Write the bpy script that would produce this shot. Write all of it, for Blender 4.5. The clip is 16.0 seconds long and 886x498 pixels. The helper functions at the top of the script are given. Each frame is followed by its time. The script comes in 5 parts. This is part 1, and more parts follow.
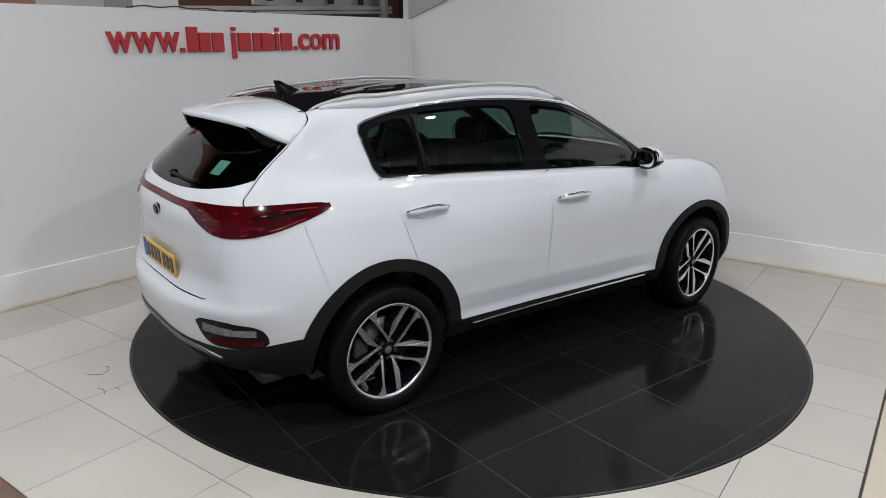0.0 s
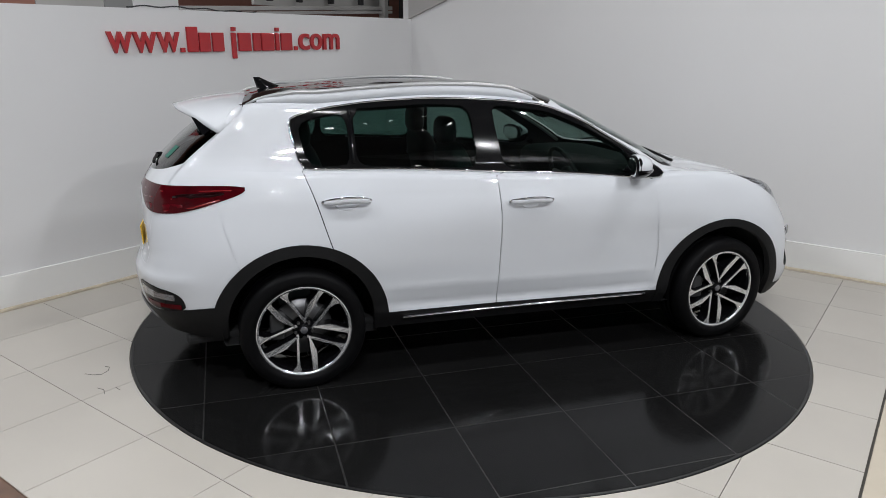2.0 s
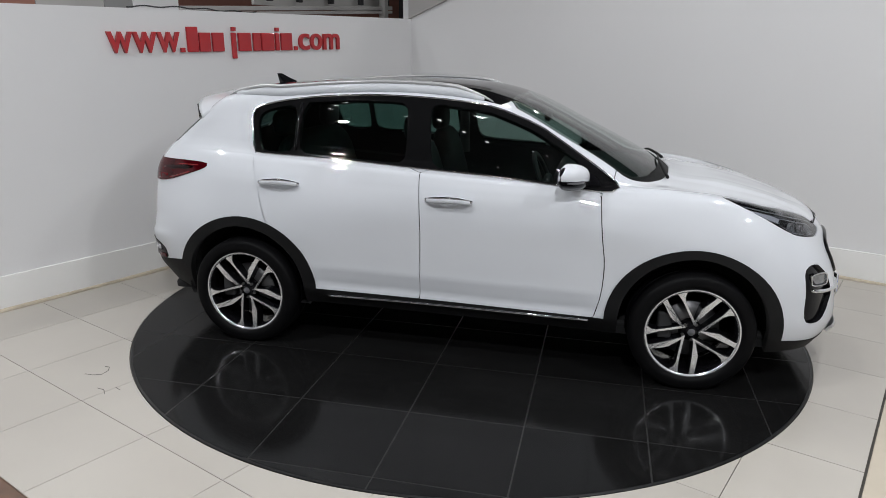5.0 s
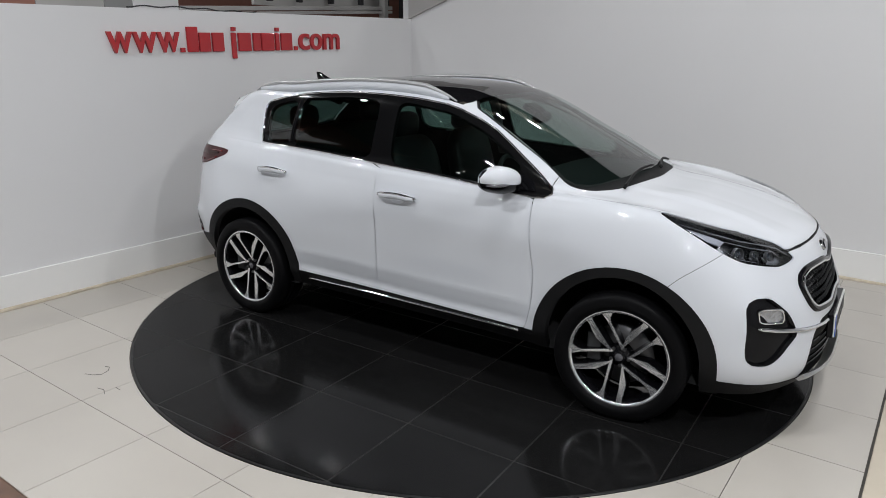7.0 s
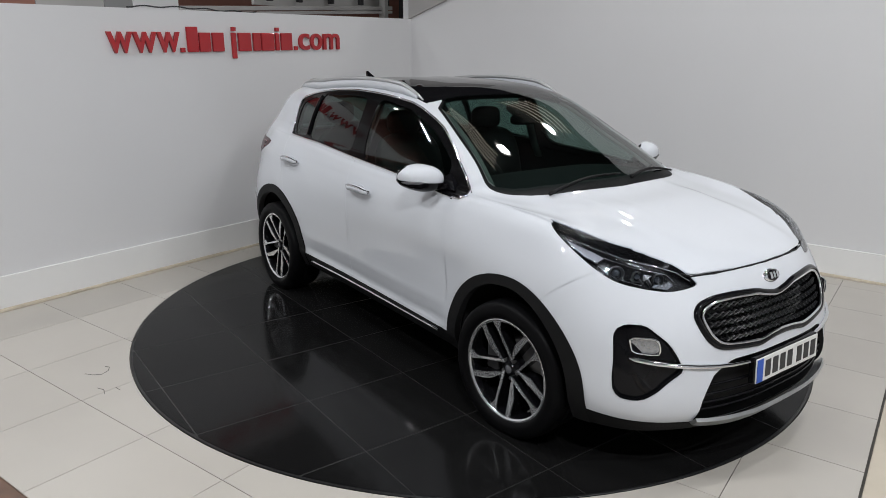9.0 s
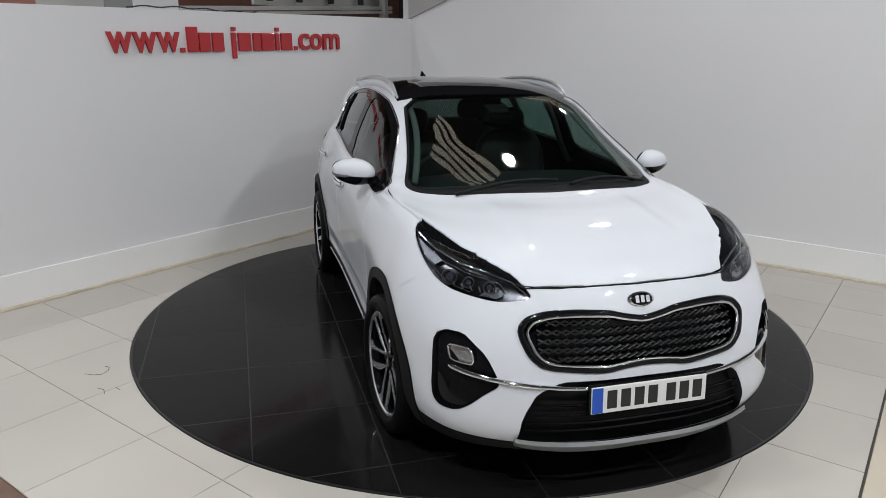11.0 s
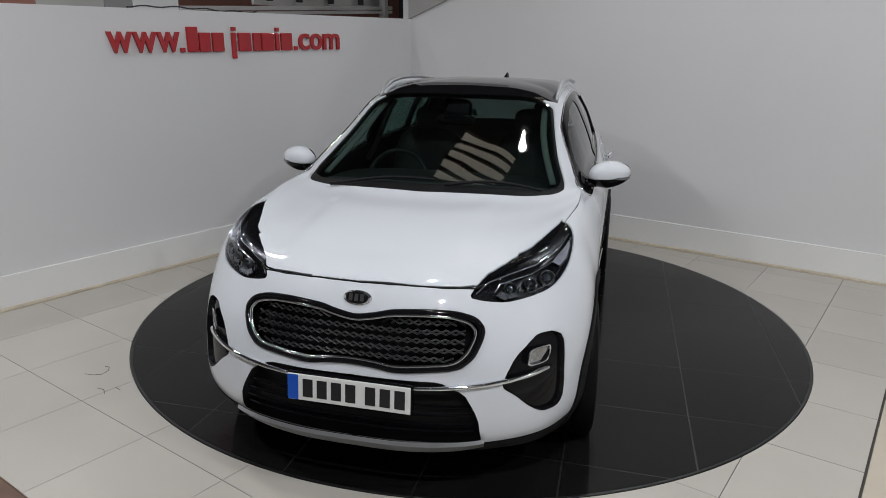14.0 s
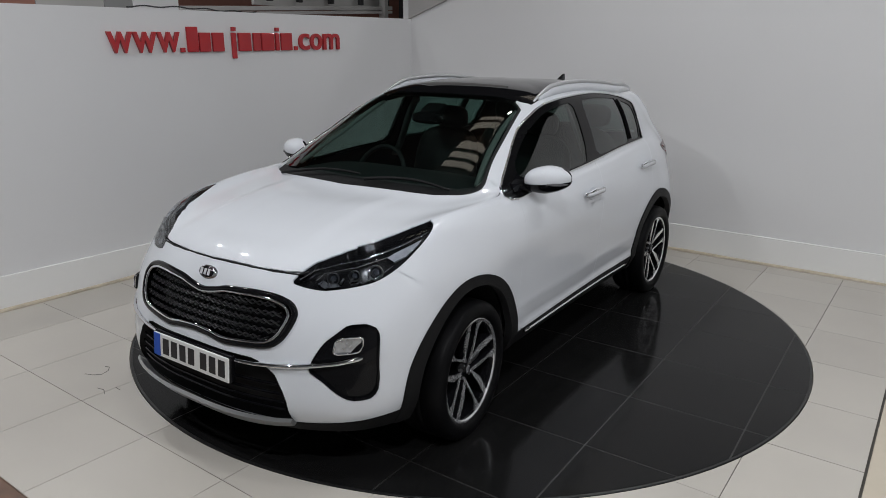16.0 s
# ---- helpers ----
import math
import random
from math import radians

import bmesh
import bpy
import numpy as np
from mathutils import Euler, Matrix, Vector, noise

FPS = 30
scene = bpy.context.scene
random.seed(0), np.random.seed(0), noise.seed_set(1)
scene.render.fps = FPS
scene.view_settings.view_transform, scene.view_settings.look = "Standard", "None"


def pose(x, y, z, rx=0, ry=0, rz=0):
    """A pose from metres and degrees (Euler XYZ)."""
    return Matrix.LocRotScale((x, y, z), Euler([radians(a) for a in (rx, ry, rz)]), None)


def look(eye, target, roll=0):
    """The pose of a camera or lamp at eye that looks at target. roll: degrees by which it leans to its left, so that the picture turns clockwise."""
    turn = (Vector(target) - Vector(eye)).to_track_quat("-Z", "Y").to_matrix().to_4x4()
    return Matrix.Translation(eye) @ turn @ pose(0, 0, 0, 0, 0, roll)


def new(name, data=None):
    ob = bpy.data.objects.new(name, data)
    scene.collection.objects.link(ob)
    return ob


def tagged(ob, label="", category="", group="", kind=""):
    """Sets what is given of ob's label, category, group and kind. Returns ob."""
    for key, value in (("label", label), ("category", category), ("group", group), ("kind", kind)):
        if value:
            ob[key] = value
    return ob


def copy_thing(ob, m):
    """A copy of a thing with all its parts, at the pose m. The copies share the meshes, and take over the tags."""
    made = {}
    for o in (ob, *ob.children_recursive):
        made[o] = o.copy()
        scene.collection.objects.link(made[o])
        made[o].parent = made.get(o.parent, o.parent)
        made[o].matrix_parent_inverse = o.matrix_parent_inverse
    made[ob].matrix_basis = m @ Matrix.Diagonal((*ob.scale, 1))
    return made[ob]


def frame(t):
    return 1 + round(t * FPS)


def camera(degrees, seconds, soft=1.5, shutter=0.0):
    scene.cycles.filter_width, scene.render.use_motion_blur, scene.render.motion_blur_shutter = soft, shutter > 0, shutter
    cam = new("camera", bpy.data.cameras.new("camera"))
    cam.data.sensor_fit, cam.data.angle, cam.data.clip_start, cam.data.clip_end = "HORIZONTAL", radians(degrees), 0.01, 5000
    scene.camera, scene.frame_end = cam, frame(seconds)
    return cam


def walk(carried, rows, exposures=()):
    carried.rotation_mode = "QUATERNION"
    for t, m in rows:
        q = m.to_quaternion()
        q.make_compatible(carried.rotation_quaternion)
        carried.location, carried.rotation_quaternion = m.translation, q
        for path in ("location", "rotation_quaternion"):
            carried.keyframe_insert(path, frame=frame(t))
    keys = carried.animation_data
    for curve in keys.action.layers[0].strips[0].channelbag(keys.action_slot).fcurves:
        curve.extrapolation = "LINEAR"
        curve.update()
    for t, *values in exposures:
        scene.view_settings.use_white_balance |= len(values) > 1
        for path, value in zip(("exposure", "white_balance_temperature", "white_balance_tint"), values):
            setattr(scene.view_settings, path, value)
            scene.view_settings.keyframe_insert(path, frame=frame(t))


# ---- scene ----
# ---- camera: it stands still ----
cam = camera(64.68, 16.0, soft=0.75)
EYE = (0.0, -4.761, 1.806)
AIM = Vector((math.sin(radians(-2.146)) * math.cos(radians(-15.818)), math.cos(radians(-2.146)) * math.cos(radians(-15.818)), math.sin(radians(-15.818))))
HELD = look(EYE, Vector(EYE) + AIM, 0.768)
walk(cam, [(0.0, HELD), (16.0, HELD)], [(0.0, -0.04), (4.0, 0.0), (9.0, -0.05), (12.0, -0.07), (12.5, -0.31), (13.5, -0.36), (14.5, -0.33), (16.0, -0.34)])

# ---- world, lamps, exposure ----
world = bpy.data.worlds.new("showroom_world")
scene.world = world
world.use_nodes = True
world.node_tree.nodes["Background"].inputs[0].default_value = (0.75, 0.8, 0.9, 1)
world.node_tree.nodes["Background"].inputs[1].default_value = 0.03
scene.view_settings.exposure = 0.0


def lamp(name, kind, energy, place, target, size, colour=(0.953, 0.973, 1.0)):
    data = bpy.data.lights.new(name, kind)
    data.energy, data.color = energy, colour
    if kind == "AREA":
        data.shape, data.size = "DISK", size
    ob = new(name, data)
    ob.matrix_world = look(place, target)
    return ob


# the showroom's high lamps, spread under the ceiling: place in the plan and power
# the third is an added fill behind the partition, clear of the windscreen's reflections
LAMPS = [(0.9, 0.98, 27), (2.1, 3.1, 26), (-3.7, .3, 60), (-0.3, -2.2, 27), (2.6, -1.1, 56), (-3.3, -3.0, 128), (0.2, -5.4, 190), (3.6, -4.4, 150), (-4.6, 1.8, 44)]
LAMP_Z = 4.62
for x, y, power in LAMPS:
    lamp("ceiling_lamp_light", "AREA", power * 0.84, (x, y, LAMP_Z), (x, y, 0), 0.20)

# ---- materials ----
def nodes_of(name):
    mat = bpy.data.materials.new(name)
    mat.use_nodes = True
    tree = mat.node_tree
    return mat, tree, tree.nodes["Principled BSDF"]


def material(name, colour, rough=0.5, metal=0.0, spread=0.06, scale=6.0, fine=90.0, bump=0.05, coat=0.0, coat_rough=0.03, rough_spread=0.08, ior=1.5, specular=0.5):
    """A surface with broad stains and fine grain, both in metres."""
    mat, tree, shader = nodes_of(name)
    new_node, link = tree.nodes.new, tree.links.new
    place = new_node("ShaderNodeTexCoord")
    broad, grain = new_node("ShaderNodeTexNoise"), new_node("ShaderNodeTexNoise")
    broad.inputs["Scale"].default_value, broad.inputs["Detail"].default_value = scale, 4.0
    grain.inputs["Scale"].default_value, grain.inputs["Detail"].default_value = fine, 3.0
    for n in (broad, grain):
        link(place.outputs["Object"], n.inputs["Vector"])
    mix = new_node("ShaderNodeMix")
    mix.data_type = "RGBA"
    mix.inputs[6].default_value = (*[c * (1 - spread) for c in colour], 1)
    mix.inputs[7].default_value = (*[min(1, c * (1 + spread)) for c in colour], 1)
    link(broad.outputs["Fac"], mix.inputs[0])
    link(mix.outputs[2], shader.inputs["Base Color"])
    rng = new_node("ShaderNodeMapRange")
    rng.inputs["To Min"].default_value = max(0.01, rough - rough_spread / 2)
    rng.inputs["To Max"].default_value = min(1, rough + rough_spread / 2)
    link(grain.outputs["Fac"], rng.inputs["Value"])
    link(rng.outputs["Result"], shader.inputs["Roughness"])
    if bump:
        relief = new_node("ShaderNodeBump")
        relief.inputs["Strength"].default_value, relief.inputs["Distance"].default_value = bump, 0.002
        link(grain.outputs["Fac"], relief.inputs["Height"])
        link(relief.outputs["Normal"], shader.inputs["Normal"])
    shader.inputs["Metallic"].default_value = metal
    shader.inputs["IOR"].default_value = ior
    shader.inputs["Specular IOR Level"].default_value = specular
    shader.inputs["Coat Weight"].default_value = coat
    shader.inputs["Coat Roughness"].default_value = coat_rough
    return mat


def glass(name, colour, rough=0.0, ior=1.5):
    """Thin tinted pane: a clear tint and a mirror, by the angle's gloss."""
    mat, tree, shader = nodes_of(name)
    tree.nodes.remove(shader)
    clear, mirror, mix = tree.nodes.new("ShaderNodeBsdfTransparent"), tree.nodes.new("ShaderNodeBsdfGlossy"), tree.nodes.new("ShaderNodeMixShader")
    facing, power, scale, base = (tree.nodes.new(k) for k in ("ShaderNodeLayerWeight", "ShaderNodeMath", "ShaderNodeMath", "ShaderNodeMath"))
    power.operation, scale.operation, base.operation = "POWER", "MULTIPLY", "ADD"
    straight = ((ior - 1) / (ior + 1)) ** 2
    power.inputs[1].default_value, scale.inputs[1].default_value, base.inputs[1].default_value = 5.0, 1 - straight, straight
    for a, b in ((facing.outputs["Facing"], power), (power.outputs[0], scale), (scale.outputs[0], base)):
        tree.links.new(a, b.inputs[0])
    clear.inputs["Color"].default_value = (*colour, 1)
    mirror.inputs["Roughness"].default_value = rough
    mirror.inputs["Color"].default_value = (1, 1, 1, 1)
    tree.links.new(base.outputs[0], mix.inputs[0])
    tree.links.new(clear.outputs[0], mix.inputs[1])
    tree.links.new(mirror.outputs[0], mix.inputs[2])
    tree.links.new(mix.outputs[0], tree.nodes["Material Output"].inputs["Surface"])
    return mat


def glowing(name, colour, strength):
    mat, tree, shader = nodes_of(name)
    shader.inputs["Base Color"].default_value = (*colour, 1)
    shader.inputs["Emission Color"].default_value = (*colour, 1)
    shader.inputs["Emission Strength"].default_value = strength
    return mat


PAINT = material("white_car_paint", (0.642, 0.662, 0.700), 0.5, spread=0.012, scale=2.0, bump=0.0, coat=1.0, coat_rough=0.02, specular=0.15)
BLACK_PLASTIC = material("black_textured_plastic", (0.0085, 0.0085, 0.009), 0.55, spread=0.25, scale=9, fine=500, bump=0.25, specular=0.16)
GLOSS_BLACK = material("gloss_black_plastic", (0.005, 0.005, 0.006), 0.08, spread=0.2, bump=0.0, specular=0.2)
ROOF_GLASS = material("black_roof_glass", (0.006, 0.006, 0.007), 0.03, spread=0.2, bump=0.0, rough_spread=0.02)
INNER = material("dark_inner_shell", (0.012, 0.012, 0.013), 0.85, spread=0.3, bump=0.0)
CHROME = material("chrome", (0.72, 0.73, 0.75), 0.07, metal=1.0, spread=0.03, bump=0.0)
SATIN = material("satin_silver", (0.50, 0.51, 0.52), 0.32, metal=0.9, spread=0.05, bump=0.02)
RAIL = material("satin_rail_paint", (0.46, 0.465, 0.475), 0.38, metal=0.45, spread=0.05, bump=0.02)
ALLOY = material("machined_alloy", (0.78, 0.79, 0.81), 0.22, metal=0.85, spread=0.05, fine=260, bump=0.03)
RUBBER = material("tyre_rubber", (0.0045, 0.0045, 0.005), 0.45, specular=0.07, spread=0.3, scale=14, fine=320, bump=0.2)
STEEL = material("brake_steel", (0.16, 0.16, 0.165), 0.40, metal=0.9, spread=0.15, fine=200, bump=0.05)
GLASS_CLEAR = glass("tinted_clear_glass", (0.37, 0.47, 0.44), ior=1.65)
GLASS_DARK = glass("privacy_glass", (0.21, 0.33, 0.30), ior=1.65)
GLASS_REAR = glass("dark_rear_glass", (0.16, 0.20, 0.19), ior=1.28)
LENS = glass("clear_lens", (0.75, 0.77, 0.80), ior=1.3)
RED_LENS = material("red_lamp_lens", (0.050, 0.0014, 0.0035), 0.10, spread=0.85, scale=11, bump=0.0, specular=0.3)
RED_DARK = material("dark_red_lens", (0.09, 0.003, 0.007), 0.12, spread=0.2, scale=20, bump=0.0, specular=0.25)
RED_SMOKE = material("smoked_red_lens", (0.010, 0.0012, 0.0016), 0.10, spread=0.3, scale=20, bump=0.0, specular=0.3)
FABRIC = material("black_leather", (0.018, 0.018, 0.019), 0.5, spread=0.25, scale=12, fine=240, bump=0.2)
TRIM_GREY = material("grey_interior_plastic", (0.035, 0.036, 0.038), 0.6, spread=0.15, bump=0.1)
TRIM_PALE = material("pale_grey_interior_trim", (0.26, 0.26, 0.255), 0.7, spread=0.06, bump=0.08)
PLATE_WHITE = material("white_plate", (0.72, 0.72, 0.70), 0.35, spread=0.03, bump=0.0)
PLATE_YELLOW = material("yellow_plate", (0.72, 0.44, 0.03), 0.35, spread=0.03, bump=0.0)
PLATE_BLUE = material("blue_band", (0.01, 0.08, 0.45), 0.35, spread=0.05, bump=0.0)
PLATE_INK = material("black_ink", (0.012, 0.012, 0.013), 0.4, spread=0.1, bump=0.0)
WALL_PAINT = material("white_wall_paint", (0.72, 0.717, 0.722), 0.6, spread=0.035, scale=0.8, fine=60, bump=0.05)
SKIRT_PAINT = material("white_gloss_skirting", (0.82, 0.815, 0.80), 0.3, spread=0.03, scale=1.6, fine=50, bump=0.04)
SILICONE = material("yellowed_sealant", (0.52, 0.45, 0.35), 0.5, spread=0.35, scale=7, bump=0.1)
GROUT = material("dark_grout", (0.10, 0.095, 0.085), 0.8, spread=0.2, bump=0.1)
BLACK_GROUT = material("grey_joint", (0.008, 0.008, 0.0085), 0.35, spread=0.2, bump=0.05)
RED_LETTER = material("red_acrylic", (0.42, 0.012, 0.018), 0.35, spread=0.05, bump=0.0, coat=0.3)
GREY_PAINT = material("grey_painted_timber", (0.42, 0.41, 0.40), 0.6, spread=0.08, scale=3, bump=0.05)
DARK_STEEL = material("dark_baluster", (0.02, 0.02, 0.022), 0.5, spread=0.2, bump=0.05)
FAR_PAINT = material("grey_wall_paint", (0.42, 0.42, 0.43), 0.7, spread=0.06, scale=1.2, bump=0.03)
CEILING = material("ceiling_paint", (0.10, 0.10, 0.105), 0.8, spread=0.05, scale=1, bump=0.03)
BEAM = material("brown_beam", (0.14, 0.10, 0.07), 0.7, spread=0.2, scale=4, bump=0.1)
WOOD = material("dark_brown_wood", (0.10, 0.045, 0.022), 0.4, spread=0.5, scale=18, fine=60, bump=0.1)
BRICKISH = material("red_brown_wall", (0.28, 0.13, 0.10), 0.8, spread=0.2, scale=5, bump=0.2)
SPOT_GLOW = glowing("lamp_glow", (1.0, 0.97, 0.92), 14.0)
SKY_GLOW = glowing("skylight_glow", (1.0, 0.93, 0.80), 1.1)
GREEN = material("green_sticker", (0.07, 0.30, 0.23), 0.5, spread=0.1, bump=0.0)


def tile_material(name, colour, rough, spread, joint_tone, coat=0.0, specular=0.5, smudge=0.05):
    """Polished stone: broad clouds, veins, and each tile a little different."""
    mat = material(name, colour, rough, spread=spread, scale=2.2, fine=24, bump=0.006, coat=coat, rough_spread=smudge, specular=specular)
    tree = mat.node_tree
    shader = tree.nodes["Principled BSDF"]
    info, hsv, vary = tree.nodes.new("ShaderNodeObjectInfo"), tree.nodes.new("ShaderNodeHueSaturation"), tree.nodes.new("ShaderNodeMapRange")
    vary.inputs["To Min"].default_value, vary.inputs["To Max"].default_value = 1 - joint_tone, 1 + joint_tone
    source = shader.inputs["Base Color"].links[0].from_socket
    tree.links.new(info.outputs["Random"], vary.inputs["Value"])
    tree.links.new(vary.outputs["Result"], hsv.inputs["Value"])
    tree.links.new(source, hsv.inputs["Color"])
    tree.links.new(hsv.outputs["Color"], shader.inputs["Base Color"])
    return mat


FLOOR_TILE = tile_material("cream_polished_tile", (0.465, 0.435, 0.392), 0.22, 0.05, 0.025)
DISC_TILE = tile_material("black_polished_tile", (0.0080, 0.0079, 0.0080), 0.12, 0.35, 0.14, specular=0.14, smudge=0.14)
LENS_GREY = material("smoked_indicator", (0.10, 0.10, 0.11), 0.15, spread=0.1, bump=0.0, coat=1.0)
MIRROR = material("mirror_silver", (0.85, 0.86, 0.87), 0.01, metal=1.0, spread=0.01, bump=0.0, rough_spread=0.0)
PROJECTOR = material("projector_glass", (0.10, 0.11, 0.13), 0.03, spread=0.1, bump=0.0, coat=1.0, metal=0.6)
RED_BRIGHT = material("bright_red_lens", (0.22, 0.008, 0.012), 0.12, spread=0.1, bump=0.0, coat=1.0)
CLEAR_LAMP = material("clear_lamp", (0.34, 0.35, 0.37), 0.12, metal=0.7, spread=0.7, scale=45, fine=60, bump=0.5, coat=1.0)
GRILLE_GREY = material("grille_grey", (0.008, 0.008, 0.009), 0.35, spread=0.1, bump=0.0, specular=0.26)
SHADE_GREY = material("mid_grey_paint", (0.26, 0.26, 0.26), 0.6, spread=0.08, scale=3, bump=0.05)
MARBLE = material("cream_marble", (0.52, 0.46, 0.37), 0.25, spread=0.12, scale=5, fine=30, bump=0.01)
JOINT_GREY = material("grey_tile_joint", (0.017, 0.0167, 0.0163), 0.4, spread=0.2, bump=0.05)
GLINT = glowing("spotlight_glow", (1.0, 0.98, 0.95), 14.0)
REFLECTOR = material("pale_lamp_reflector", (0.42, 0.42, 0.45), 0.35, metal=0.25, spread=0.35, scale=25, fine=150, bump=0.2)
LAMP_BOWL = material("grey_lamp_bowl", (0.010, 0.010, 0.011), 0.20, metal=0.3, spread=0.7, scale=30, fine=120, bump=0.2)
FRAME_BLACK = material("satin_black_frame", (0.006, 0.006, 0.0065), 0.12, spread=0.2, bump=0.0, specular=0.10)
DARK_WALL = material("dark_far_wall", (0.06, 0.06, 0.062), 0.8, spread=0.2, scale=2, bump=0.05)


from mathutils.bvhtree import BVHTree


# ---- building helpers ----
def part(name, bm, mat, parent=None, label="", smooth=False):
    """Links a bmesh as one mesh object, under a thing or a part."""
    bmesh.ops.recalc_face_normals(bm, faces=bm.faces)
    me = bpy.data.meshes.new(name)
    bm.to_mesh(me)
    bm.free()
    for poly in me.polygons:
        poly.use_smooth = smooth
    me.materials.append(mat)
    ob = new(name, me)
    ob.parent = parent
    if label:
        ob["label"] = label
    return ob


def empty(name, m=None, parent=None):
    ob = new(name)
    ob.empty_display_size = 0.1
    ob.parent = parent
    if m is not None:
        ob.matrix_basis = m
    return ob


def box(bm, size, m=None, bevel=0.0):
    """A box of that size, its middle at the origin of m."""
    made = bmesh.ops.create_cube(bm, size=1.0, matrix=(m or Matrix()) @ Matrix.Diagonal((*size, 1)))
    if bevel:
        edges = {e for v in made["verts"] for e in v.link_edges}
        bmesh.ops.bevel(bm, geom=list(edges), offset=bevel, segments=2, affect="EDGES", profile=0.5)
    return bm


def prism(bm, outline, z0, z1):
    """An upright prism over a plan outline."""
    low = [bm.verts.new((x, y, z0)) for x, y in outline]
    top = [bm.verts.new((x, y, z1)) for x, y in outline]
    bm.faces.new(low[::-1]), bm.faces.new(top)
    for i in range(len(low)):
        j = (i + 1) % len(low)
        bm.faces.new((low[i], low[j], top[j], top[i]))
    return bm


def tube(bm, points, radius, closed=False, sides=8, flat=1.0, up=None):
    """A round bar along points; flat squeezes it along up."""
    pts = [Vector(p) for p in points]
    n, rings = len(pts), []
    for i, p in enumerate(pts):
        a, b = (pts[i - 1], pts[(i + 1) % n]) if closed else (pts[max(0, i - 1)], pts[min(n - 1, i + 1)])
        way = (b - a).normalized()
        side = way.cross(Vector(up) if up else Vector((0, 0, 1)) if abs(way.z) < 0.95 else Vector((0, 1, 0))).normalized()
        over = side.cross(way)
        r = radius(i / max(1, n - 1)) if callable(radius) else radius
        rings.append([bm.verts.new(p + side * r * math.cos(k * math.tau / sides) + over * r * flat * math.sin(k * math.tau / sides)) for k in range(sides)])
    for i in range(n if closed else n - 1):
        a, b = rings[i], rings[(i + 1) % n]
        for k in range(sides):
            bm.faces.new((a[k], a[(k + 1) % sides], b[(k + 1) % sides], b[k]))
    if not closed:
        bm.faces.new(rings[0]), bm.faces.new(rings[-1][::-1])
    return bm


# ---- the bay: a square of tiles turned against the view ----
TURN = -33.65
BAY = pose(0, 0, 0, 0, 0, TURN)          # local x runs along the right wall, y along the left wall
WEST, NORTH, EAST, SOUTH = -2.58, 2.60, 2.575, -2.93
TABLE = 2.237


def bay(x, y, z=0.0):
    return BAY @ Vector((x, y, z))


def structure(name, bm, mat, label, category, parent=None):
    ob = part(name, bm, mat, parent)
    ob.matrix_basis = BAY
    return tagged(ob, label, category, kind="structure")


bm = box(bmesh.new(), (16, 20, 0.2), pose(0, -1.5, -0.112))
ground = structure("floor", bm, GROUT, "cream polished floor tiles with dark grout lines", "floor")


def rising(b):
    """The height of the partition's top, which is not quite level."""
    return 2.103 + 0.0181 * b


bm = bmesh.new()
ends = [(WEST - 0.12, -7.4), (WEST, -7.4), (WEST, NORTH), (WEST - 0.12, NORTH)]
low = [bm.verts.new((x, y, -0.012)) for x, y in ends]
top = [bm.verts.new((x, y, rising(y))) for x, y in ends]
bm.faces.new(low[::-1]), bm.faces.new(top)
for k in range(4):
    bm.faces.new((low[k], low[(k + 1) % 4], top[(k + 1) % 4], top[k]))
structure("wall_west", bm, WALL_PAINT, "white painted low partition wall behind the turntable", "wall")
bm = box(bmesh.new(), (9.56, 0.2, 3.1), pose(2.08, NORTH + 0.1, 1.538))
structure("wall_north", bm, WALL_PAINT, "tall white painted wall behind the turntable", "wall")
# unseen, added: keeps reflections dark above the north wall
bm = box(bmesh.new(), (13.6, 0.2, 5.4), pose(0, 7.6, 2.688))
structure("wall_far_north", bm, DARK_WALL, "dark unseen wall added to close the room beyond", "wall")
# east and south: unseen walls, added to shut out the world and bounce light
bm = box(bmesh.new(), (0.2, 17.8, 5.4), pose(6.9, -1.35, 2.688))
structure("wall_east", bm, FAR_PAINT, "unseen grey wall added to close the showroom on the east", "wall")
bm = box(bmesh.new(), (13.6, 0.2, 5.4), pose(0, -10.3, 2.688))
structure("wall_south", bm, FAR_PAINT, "unseen grey wall added behind the camera to close the room", "wall")
bm = box(bmesh.new(), (0.2, 17.8, 5.4), pose(-6.9, -1.35, 2.688))
structure("wall_far_west", bm, BRICKISH, "red-brown wall beyond the partition", "wall")
bm = box(bmesh.new(), (14.0, 18.1, 0.12), pose(0, -1.35, 5.2))
structure("ceiling", bm, CEILING, "dark grey showroom ceiling", "ceiling")
bm = box(bmesh.new(), (0.018, 9.4, 0.25), pose(WEST + 0.009, -2.1, 0.125), 0.004)
structure("baseboard_west", bm, SKIRT_PAINT, "tall white gloss skirting along the partition", "skirting")
bm = box(bmesh.new(), (9.0, 0.018, 0.25), pose(1.95, NORTH - 0.009, 0.125), 0.004)
structure("baseboard_north", bm, SKIRT_PAINT, "tall white gloss skirting along the wall", "skirting")
for name, a, b in (("trim_west", (WEST + 0.022, -6.5), (WEST + 0.022, NORTH - 0.02)), ("trim_north", (WEST + 0.02, NORTH - 0.022), (6.4, NORTH - 0.022))):
    bm = bmesh.new()
    steps = 60
    pts = [(a[0] + (b[0] - a[0]) * i / steps, a[1] + (b[1] - a[1]) * i / steps, 0.004) for i in range(steps + 1)]
    tube(bm, pts, lambda s: 0.017 + 0.008 * noise.noise((s * 19, a[0], 0)), sides=8)
    structure(name, bm, SILICONE, "yellowed sealant bead along the floor edge", "sealant")


